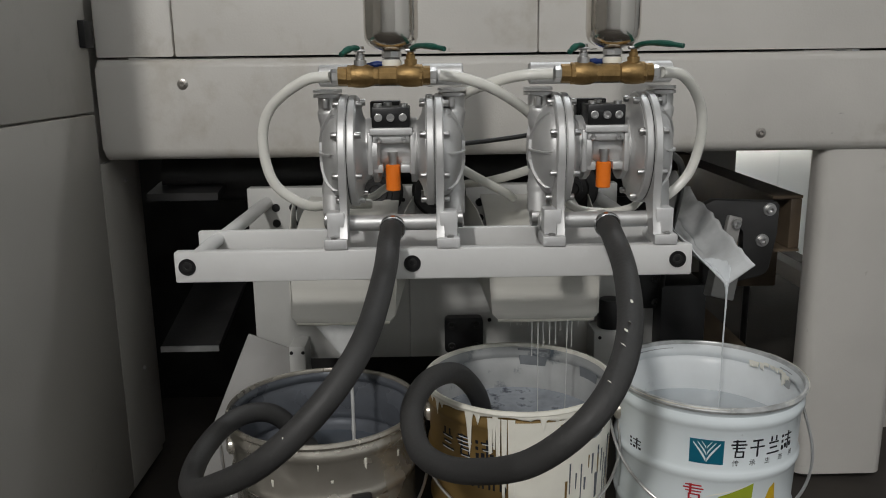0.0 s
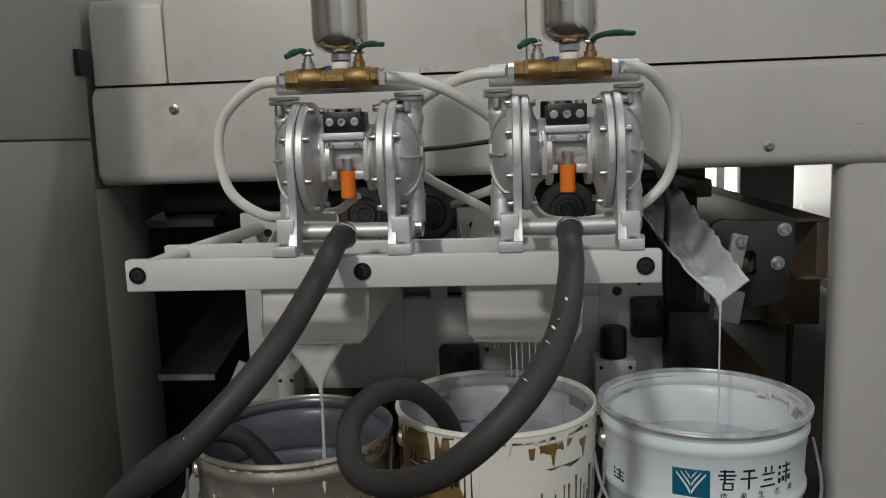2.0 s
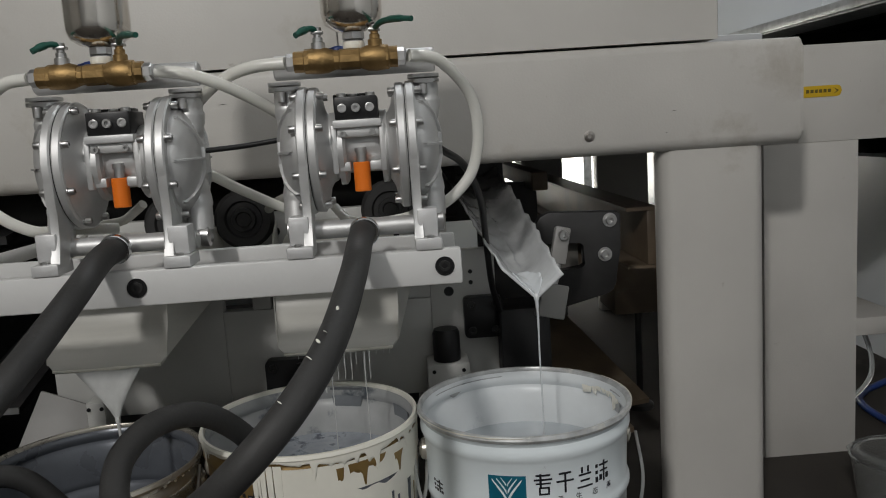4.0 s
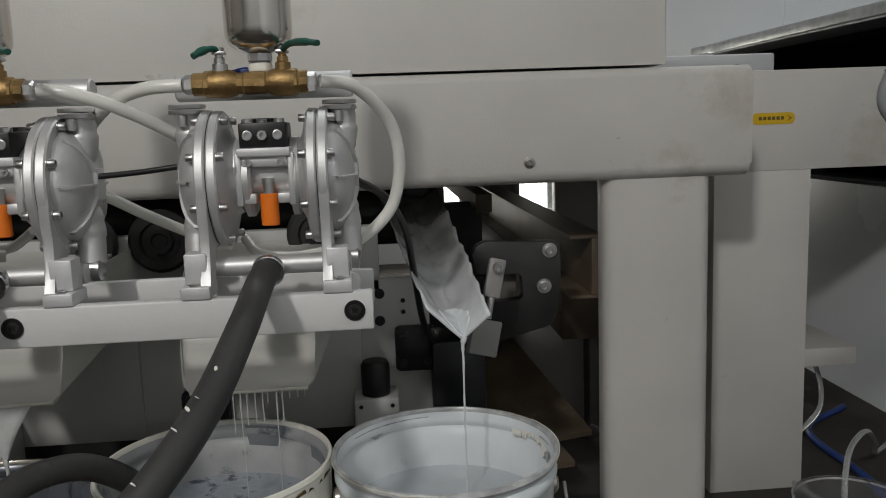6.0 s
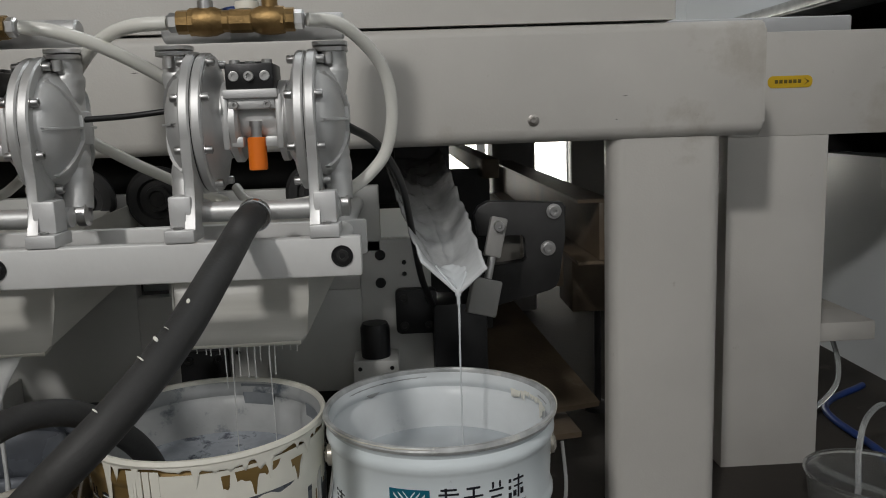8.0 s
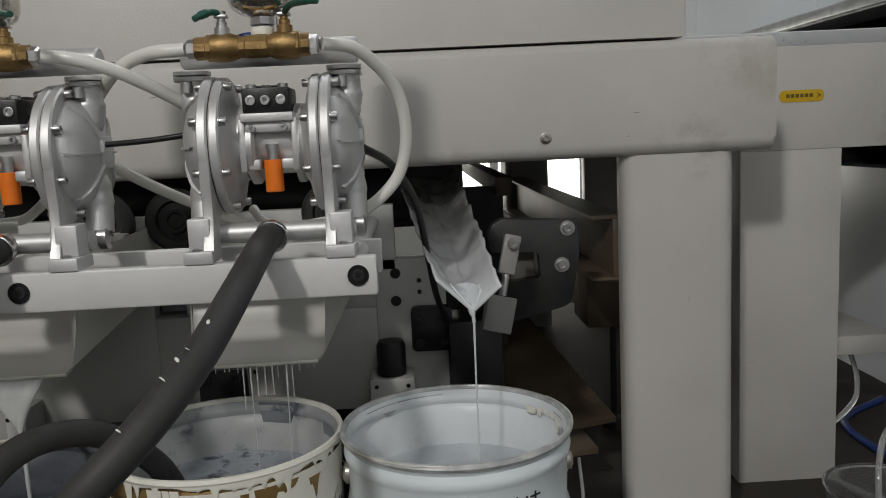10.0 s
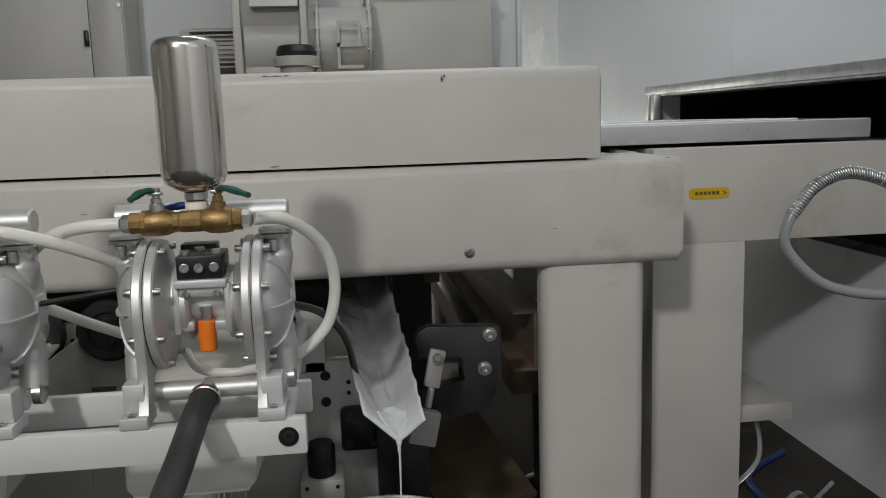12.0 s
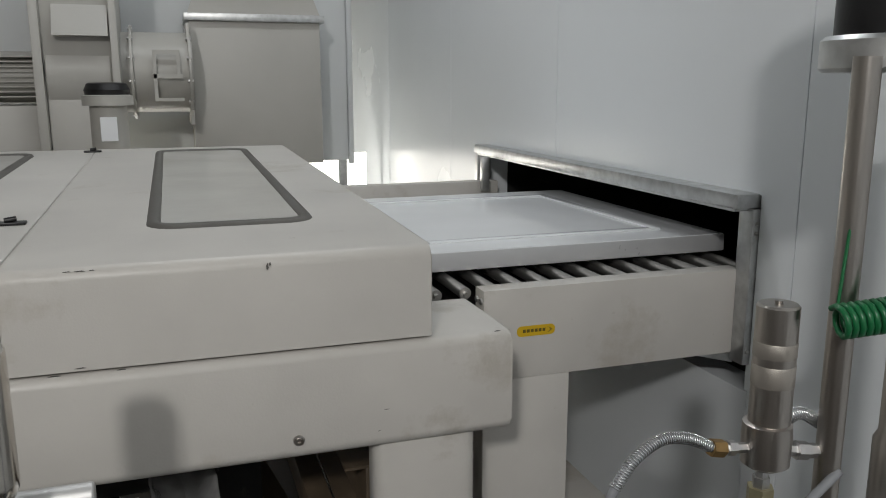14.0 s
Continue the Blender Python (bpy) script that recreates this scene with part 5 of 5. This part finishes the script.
for k in range(3):
    a = -150 + 14 * k
    glyph_bars(gold, rg, a, a + 11.5, 0.283, 0.318, SIGNS[(2, 0, 3)[k]], M_INK)
    glyph_bars(gold, lambda z: rg(z) + 0.0006, a + 0.8, a + 12.0, 0.2815, 0.3165, [(f0 + 0.03, f1 - 0.03, g0 + 0.015, g1 - 0.025) for f0, f1, g0, g1 in SIGNS[(2, 0, 3)[k]] if f1 - f0 > 0.3], M_INNER)
rnd = random.Random(23)
for k in range(9):
    a0 = -114 + 1.7 * k + rnd.uniform(-0.5, 0.5)
    smear("paint_run", M_CREAM, gold, lambda z: rg(z) + 0.0042, a0, a0 + rnd.uniform(1.4, 3.2), 0.358, rnd.uniform(0.05, 0.12) * (1 + 0.28 * k), 120 + k, 0.0012, 0.5)
for k in range(8):
    glyph_bars(gold, rg, -128 + 7 * k, -124 + 7 * k, 0.235, 0.258, [(0, 0.3, 0, 1), (0.7, 1.0, 0, 1), (0, 1, 0.8, 1)], M_INK)

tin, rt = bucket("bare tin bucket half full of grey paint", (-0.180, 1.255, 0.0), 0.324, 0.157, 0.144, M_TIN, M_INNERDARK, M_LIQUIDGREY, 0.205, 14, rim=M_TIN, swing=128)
smear("dried_paint", M_CREAM, tin, lambda z: rt(z) + 0.0003, -175, -5, 0.318, 0.006, 71, 0.0008, 0.8, 0.03)
rnd = random.Random(77)
for k in range(11):
    a0 = -150 + 12 * k + rnd.uniform(-5, 5)
    smear("dried_paint", M_CREAM, tin, lambda z: rt(z) + 0.0002, a0, a0 + rnd.uniform(0.8, 2.2), rnd.uniform(0.22, 0.30), rnd.uniform(0.006, 0.03), 72 + k, 0.0005, 0.6)
part("handle_plate", boxed(0.02, 0.05, -0.163, -0.150, 0.20, 0.235, bevel=0.002), M_DARK, tin)

# ---- pouring paint, in rigid strands that sway and slide ----


def strand(name, label, points, radii, mat=M_LIQUID):
    return tagged(new(name, mesh_of(name, tube(points, radii, 8, 6, wob=0.25), mat, 60)), label, "paint stream", "paint streams")


pour = strand("paint_stream", "thin white paint stream falling into the white bucket", [(0, 0.004, 0.006), (0, 0.0, -0.006), (0.0005, 0, -0.03), (0, 0, -0.09), (0.0006, 0, -0.16), (0, 0, -0.262)], [0.0042, 0.0026, 0.0017, 0.0014, 0.0012, 0.0011, 0.0010])
film = thing("paint_curtain", "translucent paint film gathering into a stream", "paint stream", "paint streams")
bm = bmesh.new()
rows = []
for i in range(13):
    f = i / 12
    xc = 0.008 * f
    half = 0.046 * (1 - f) ** 1.30 + 0.0026
    rows.append([bm.verts.new((xc + half * g, 0.002 * math.sin(3 * g + 5 * f) - 0.004 * f, -0.080 * f)) for g in (-1, -0.7, -0.35, 0, 0.35, 0.7, 1)])
for a, b in zip(rows, rows[1:]):
    for k in range(6):
        bm.faces.new((a[k], b[k], b[k + 1], a[k + 1]))
part("film", bm, M_STRAND, film, smooth=70).modifiers.new("thickness", "SOLIDIFY").thickness = 0.0016
part("stream", tube([(0.008, -0.004, -0.073), (0.009, -0.004, -0.092), (0.0095, -0.004, -0.13), (0.009, -0.004, -0.252)], [0.0030, 0.0024, 0.0026, 0.0030, 0.0036], 8, 8, wob=0.4), M_STRAND, film, smooth=60)
drips = []
rnd = random.Random(8)
for k in range(15):
    x = 0.132 + 0.0093 * k + rnd.uniform(-0.002, 0.002)
    ln = rnd.choice((0.010, 0.02, 0.03, 0.045, 0.06, 0.168)) if 2 < k < 12 else 0.010
    ob = strand("paint_thread", "fine paint thread dripping from the chute lip", [(0, 0, -0.001), (0, 0, -ln * 0.3), (0.0003, 0, -ln * 0.8), (0, 0, -ln)], [0.0013, 0.0008, 0.0006, 0.0009 if ln < 0.1 else 0.0006], M_STRAND)
    drips.append((ob, x, 1.270, 0.4555))

# ---- fan, ducting and filter box by the far wall ----
fan = thing("exhaust_fan", "grey centrifugal exhaust fan with finned motor", "fan")
m = pose(0.09, 4.55, 1.36)
part("volute", turned([(0.0, -0.14), (0.30, -0.14), (0.31, -0.13), (0.31, 0.13), (0.30, 0.14), (0.0, 0.14)], 48, m @ AX, cap=False), M_FAN, fan)
part("outlet", boxed(-0.06, 0.24, 4.25, 4.60, 1.40, 2.1, bevel=0.006), M_FAN, fan)
for s in (-0.16, 0.14):
    part("rim_flange", turned([(0.30, 0), (0.335, 0), (0.335, 0.02), (0.30, 0.02)], 48, pose(0.09 + s, 4.55, 1.36) @ AX), M_FAN, fan)
part("volute_skirt", boxed(-0.048, 0.228, 4.262, 4.60, 0.30, 1.36, bevel=0.004), M_FAN, fan)
for x0, x1 in ((-0.088, -0.05), (0.2305, 0.262)):
    part("edge_flange", boxed(x0, x1, 4.215, 4.62, 0.30, 2.10, bevel=0.003), M_FAN, fan)
part("cover_hood", slab([(4.18, 1.52), (4.25, 1.655), (4.4, 1.655), (4.4, 1.52)], "x", 0.0, 0.225), M_FAN, fan)
mot = part("motor", turned([(0.05, -0.34), (0.105, -0.32), (0.115, -0.26), (0.115, -0.02), (0.10, 0.0)], 36, pose(-0.06, 4.50, 1.347) @ AX), M_FAN, fan)
FIN = mesh_of("cooling_fin", boxed(-0.115, 0.115, -0.128, 0.128, -0.003, 0.003), M_FAN)
for k in range(9):
    piece("cooling_fin", FIN, mot, pose(-0.21, 4.50, 1.259 + 0.022 * k))
part("motor_stand", boxed(-0.42, -0.10, 4.36, 4.64, 0.0, 1.22, bevel=0.005), M_FAN, fan)
duct = thing("round_duct", "grey round duct section with bolted flanges and damper lever", "duct")
part("duct", turned([(0.19, 0), (0.19, 0.33)], 44, pose(0.25, 4.55, 1.37) @ AX), M_FAN, duct)
for x in (0.30, 0.56):
    fl2 = part("flange", turned([(0.19, 0), (0.222, 0), (0.222, 0.012), (0.19, 0.012)], 44, pose(x, 4.55, 1.37) @ AX), M_FAN, duct)
    for k in range(12):
        a = radians(30 * k + 12)
        piece("bolt", SOCKET, fl2, pose(x - 0.008, 4.55 + 0.207 * math.cos(a), 1.37 + 0.207 * math.sin(a), 0, 90) @ Matrix.Diagonal((0.008, 0.008, 0.03, 1)))
dl = part("damper_lever", boxed(0.40, 0.52, 4.335, 4.345, 1.45, 1.47), M_FAN, duct)
for q in ((0.40, 0.415, 1.25, 1.47), (0.505, 0.52, 1.36, 1.45), (0.40, 0.53, 1.34, 1.36), (0.40, 0.53, 1.235, 1.25)):
    part("bar", boxed(q[0], q[1], 4.33, 4.345, q[2], q[3]), M_FAN, dl)
dbox = thing("duct_box", "large grey sheet metal duct box with angled hood", "duct box")
part("body", boxed(0.575, 1.228, 4.60, 4.94, 0.90, 1.624, bevel=0.004), M_FAN, dbox)
part("flange", boxed(0.553, 1.250, 4.575, 4.945, 1.624, 1.660, bevel=0.002), M_GALV, dbox)
part("hood", slab([(0.57, 1.66), (1.235, 1.66), (1.12, 1.95), (0.68, 1.95)], "y", 4.62, 4.92), M_FAN, dbox)
part("collar", boxed(0.556, 0.574, 4.42, 4.90, 1.12, 1.60, bevel=0.003), M_FAN, dbox)
damp = thing("pressure_cap", "dark capped grey vent fitting on a short stand", "vent")
part("cap", turned([(0.088, 0), (0.092, 0.02), (0.08, 0.045), (0.068, 0.05), (0, 0.05)], 36, pose(0.215, 4.0, 1.27)), M_BLACK, damp)
part("ring", turned([(0.102, 0), (0.102, 0.040), (0.09, 0.044)], 36, pose(0.215, 4.0, 1.226)), M_FAN, damp)
part("neck", turned([(0.075, 0), (0.075, 1.235)], 32, pose(0.215, 4.0, 0.0)), M_FAN, damp)
part("label_plate", boxed(0.185, 0.25, 3.915, 3.927, 1.08, 1.18), M_BOARD, damp)

cub = thing("control_cabinet", "pale beige control cabinet with a black latch by the far wall", "cabinet")
part("body", boxed(-1.75, -0.682, 4.63, 4.94, 0.0, 2.1, bevel=0.005), M_FAN, cub)
part("door", boxed(-1.70, -0.857, 4.615, 4.63, 0.08, 2.05, bevel=0.003), M_FAN, cub)
part("side_door", boxed(-0.852, -0.688, 4.615, 4.63, 0.08, 2.05, bevel=0.003), M_FAN, cub)
part("latch", boxed(-0.884, -0.862, 4.600, 4.615, 1.395, 1.475, bevel=0.003), M_BLACK, cub, "black door latch")
for z in (1.60, 1.22):
    piece("screw", SCREW, cub, pose(-0.70, 4.615, z) @ AY @ Matrix.Scale(2.2, 4))

# ---- sprayer unit beside the conveyor ----
spray = thing("paint_sprayer", "steel airless paint sprayer pump on a pole stand", "sprayer")
XP, YP = 1.315, 1.13
part("pole", turned([(0.0165, 0), (0.0165, 0.62)], 24, pose(1.257, 1.05, 0.72)), M_BRUSHED, spray)
part("pole", turned([(0.0135, 0), (0.0135, 0.62)], 24, pose(1.47, 1.10, 0.72)), M_BRUSHED, spray)
part("collar_ring", turned([(0.085, 0), (0.09, 0.005), (0.09, 0.040), (0.084, 0.046)], 44, pose(1.352, 1.10, 1.322)), M_GALV, spray, "grey cast collar ring")
mt = part("air_motor", turned([(0.075, 0), (0.075, 0.26), (0.07, 0.27)], 44, pose(1.352, 1.10, 1.366)), M_BLACK, spray, "black cylindrical air motor with pale lettering bars")
for k in range(5):
    a0 = -120 + 13 * k
    q = patch(a0, a0 + 8, 0.026, 0.042, lambda z: 0.0752, 0.0006, 2)
    ob = part("lettering", q, M_BOARD, mt)
    ob.matrix_basis = pose(1.352, 1.10, 1.366)
low = part("lower_cylinder", turned([(0.036, 0), (0.040, 0.004), (0.040, 0.10), (0.034, 0.112), (0.034, 0.22), (0.030, 0.24), (0.030, 0.60)], 40, pose(1.400, 1.06, 0.72)), M_BRUSHED, spray, "brushed steel fluid cylinder")
part("base_plate", boxed(1.222, 1.46, 1.0, 1.10, 0.695, 0.72, bevel=0.006), M_GALV, spray)
part("stand_column", boxed(1.32, 1.37, 1.03, 1.08, 0.0, 0.695, bevel=0.004), M_DARK, spray)
part("stand_foot", boxed(1.15, 1.50, 0.95, 1.30, 0.0, 0.02, bevel=0.004), M_DARK, spray)
flt = thing("fluid_filter", "brushed steel cylindrical paint filter with hose fittings", "filter")
FX, FZ = 1.163, 0.884
bowl = part("bowl", turned([(0.0, 0.160), (0.005, 0.160), (0.005, 0.156), (0.0235, 0.156), (0.0262, 0.153), (0.0262, 0.0)], 44, pose(FX + 0.002, 1.06, FZ), cap=False), M_BRUSHED, flt, smooth=25)
for z0, z1 in ((0.088, 0.108), (0.050, 0.078)):
    part("knurled_band", turned([(0.0262, z0), (0.0267, z0 + 0.001), (0.0267, z1 - 0.001), (0.0262, z1)], 44, pose(FX + 0.002, 1.06, FZ)), M_KNURL, bowl, "matt knurled grip band")
part("base_body", turned([(0.022, -0.062), (0.0305, -0.056), (0.0315, -0.02), (0.0305, -0.002), (0.026, 0.0)], 44, pose(FX, 1.06, FZ)), M_BRUSHED, flt, smooth=40)
for a, b, r in (((1.160, 1.06, 0.806), (1.160, 1.06, 0.824), 0.0085), ((1.160, 1.06, 0.794), (1.160, 1.06, 0.808), 0.0115), ((1.160, 1.06, 0.715), (1.160, 1.06, 0.752), 0.010), ((1.160, 1.06, 0.675), (1.160, 1.06, 0.716), 0.011), ((1.190, 1.058, 0.842), (1.207, 1.056, 0.839), 0.008), ((1.207, 1.056, 0.839), (1.225, 1.055, 0.836), 0.0125), ((1.225, 1.055, 0.836), (1.240, 1.055, 0.834), 0.010), ((1.095, 1.06, 0.856), (1.134, 1.06, 0.852), 0.0068), ((1.103, 1.06, 0.856), (1.114, 1.06, 0.8545), 0.0098)):
    part("fitting", rodded(a, b, r, 6), M_STEEL, flt)
part("fitting", rodded((1.078, 1.06, 0.860), (1.097, 1.06, 0.856), 0.0115, 6), M_BRASS, flt)
part("block_fitting", rodded((1.160, 1.06, 0.752), (1.160, 1.06, 0.794), 0.0175, 6), M_ZINC, flt)
sp = [(1.078, 1.06, 0.861), (1.045, 1.06, 0.877), (1.003, 1.055, 0.884), (0.960, 1.045, 0.870), (0.930, 1.04, 0.838)]
hose_a = tagged(new("spring_hose", mesh_of("spring_hose", tube(sp + [(0.925, 1.04, 0.803), (0.960, 1.035, 0.764), (1.0, 1.03, 0.748), (1.05, 1.025, 0.743), (1.11, 1.02, 0.748), (1.17, 1.02, 0.764), (1.22, 1.03, 0.785), (1.262, 1.035, 0.81)], 0.0062, 14), M_GREYHOSE, 60)), "grey paint hose sleeved in a steel spring", "hose")
part("spring_guard", coil(sp, 0.0070, 0.0011, 280), M_SPRING, hose_a, "steel spring guard", smooth=60)
hose_b = tagged(new("spring_hose", mesh_of("spring_hose", tube([(1.20, 1.075, 0.838), (1.215, 1.085, 0.868), (1.245, 1.09, 0.872), (1.28, 1.09, 0.852)], 0.0075, 14), M_GREYHOSE, 60)), "short grey hose sleeved in a steel spring", "hose")
part("spring_guard", coil([(1.205, 1.078, 0.850), (1.215, 1.085, 0.868), (1.245, 1.09, 0.872), (1.28, 1.09, 0.852)], 0.0086, 0.0012, 270), M_SPRING, hose_b, "steel spring guard", smooth=60)
blue = run("blue_hose", "blue paint hose hanging from the filter to the floor", [(1.163, 1.06, 0.675), (1.163, 1.058, 0.60), (1.16, 1.06, 0.45), (1.165, 1.08, 0.25), (1.20, 1.15, 0.06), (1.30, 1.40, 0.014), (1.40, 1.75, 0.012), (1.42, 2.05, 0.012), (1.6, 2.2, 0.012)], 0.0085, M_BLUE)
part("crimp_sleeve", rodded((1.163, 1.06, 0.62), (1.163, 1.06, 0.68), 0.0098), M_SPRING, blue)
green = tagged(new("coiled_air_hose", mesh_of("coiled_air_hose", coil([(1.216, 1.016, 1.023), (1.245, 1.008, 1.027), (1.29, 0.995, 1.034), (1.37, 0.985, 1.045)], 0.0195, 0.0040, 110, 8), M_COIL, 60)), "green coiled plastic air hose round the pole", "hose")
part("lead", tube([(1.228, 1.030, 1.04), (1.238, 1.036, 1.09), (1.252, 1.045, 1.17), (1.262, 1.06, 1.28)], 0.0022, 10), M_COIL, green)
run("clear_tube", "clear plastic tube lying across the floor", [(1.30, 1.55, 0.03), (1.24, 1.75, 0.012), (1.30, 1.95, 0.012), (1.42, 2.0, 0.10), (1.43, 2.1, 0.22), (1.40, 2.3, 0.26)], 0.006, M_CLEAR)
run("clear_tube", "clear plastic tube lying across the floor", [(1.185, 1.50, 0.012), (1.187, 1.505, 0.08), (1.20, 1.53, 0.14), (1.24, 1.58, 0.175), (1.32, 1.66, 0.17), (1.42, 1.78, 0.09), (1.5, 1.9, 0.012), (1.62, 2.0, 0.010)], 0.0055, M_CLEAR)
pail = thing("small_pail", "translucent white plastic pail on the floor", "pail", "", (1.20, 1.50, 0.0))
shell([(0, 0.002), (0.085, 0.002), (0.10, 0.105), (0.104, 0.108), (0.104, 0.112), (0.0985, 0.112), (0.0835, 0.004), (0, 0.004)], M_PAIL, "wall", pail)


# ---- what moves ----


def motions():
    walk(board, [(t, pose(0.065 * (t - 13.55), 0, 0)) for t in (0.0, 7.0, 14.0)])

    def sway(k, amp, steps=29):
        return [(14.0 * i / (steps - 1), amp * math.sin(2.1 * i + k), amp * math.sin(1.3 * i + 2 * k)) for i in range(steps)]
    walk(pour, [(t, pose(0.4808, 1.2525, 0.514 + 0.0015 * math.sin(5 * t), 40 * b, 40 * a, 50 * math.sin(0.8 * t))) for t, a, b in sway(0.4, 0.006)])
    walk(film, [(t, pose(-0.143, 1.2695, 0.456, 90 * a, 60 * b, 0)) for t, a, b in sway(1.7, 0.010)])
    for k, (ob, x, y, z) in enumerate(drips):
        walk(ob, [(t, pose(x, y, z + 0.0025 * math.sin(1.9 * t + k), 60 * a, 60 * b, 0)) for t, a, b in sway(k, 0.010, 15)])


motions()
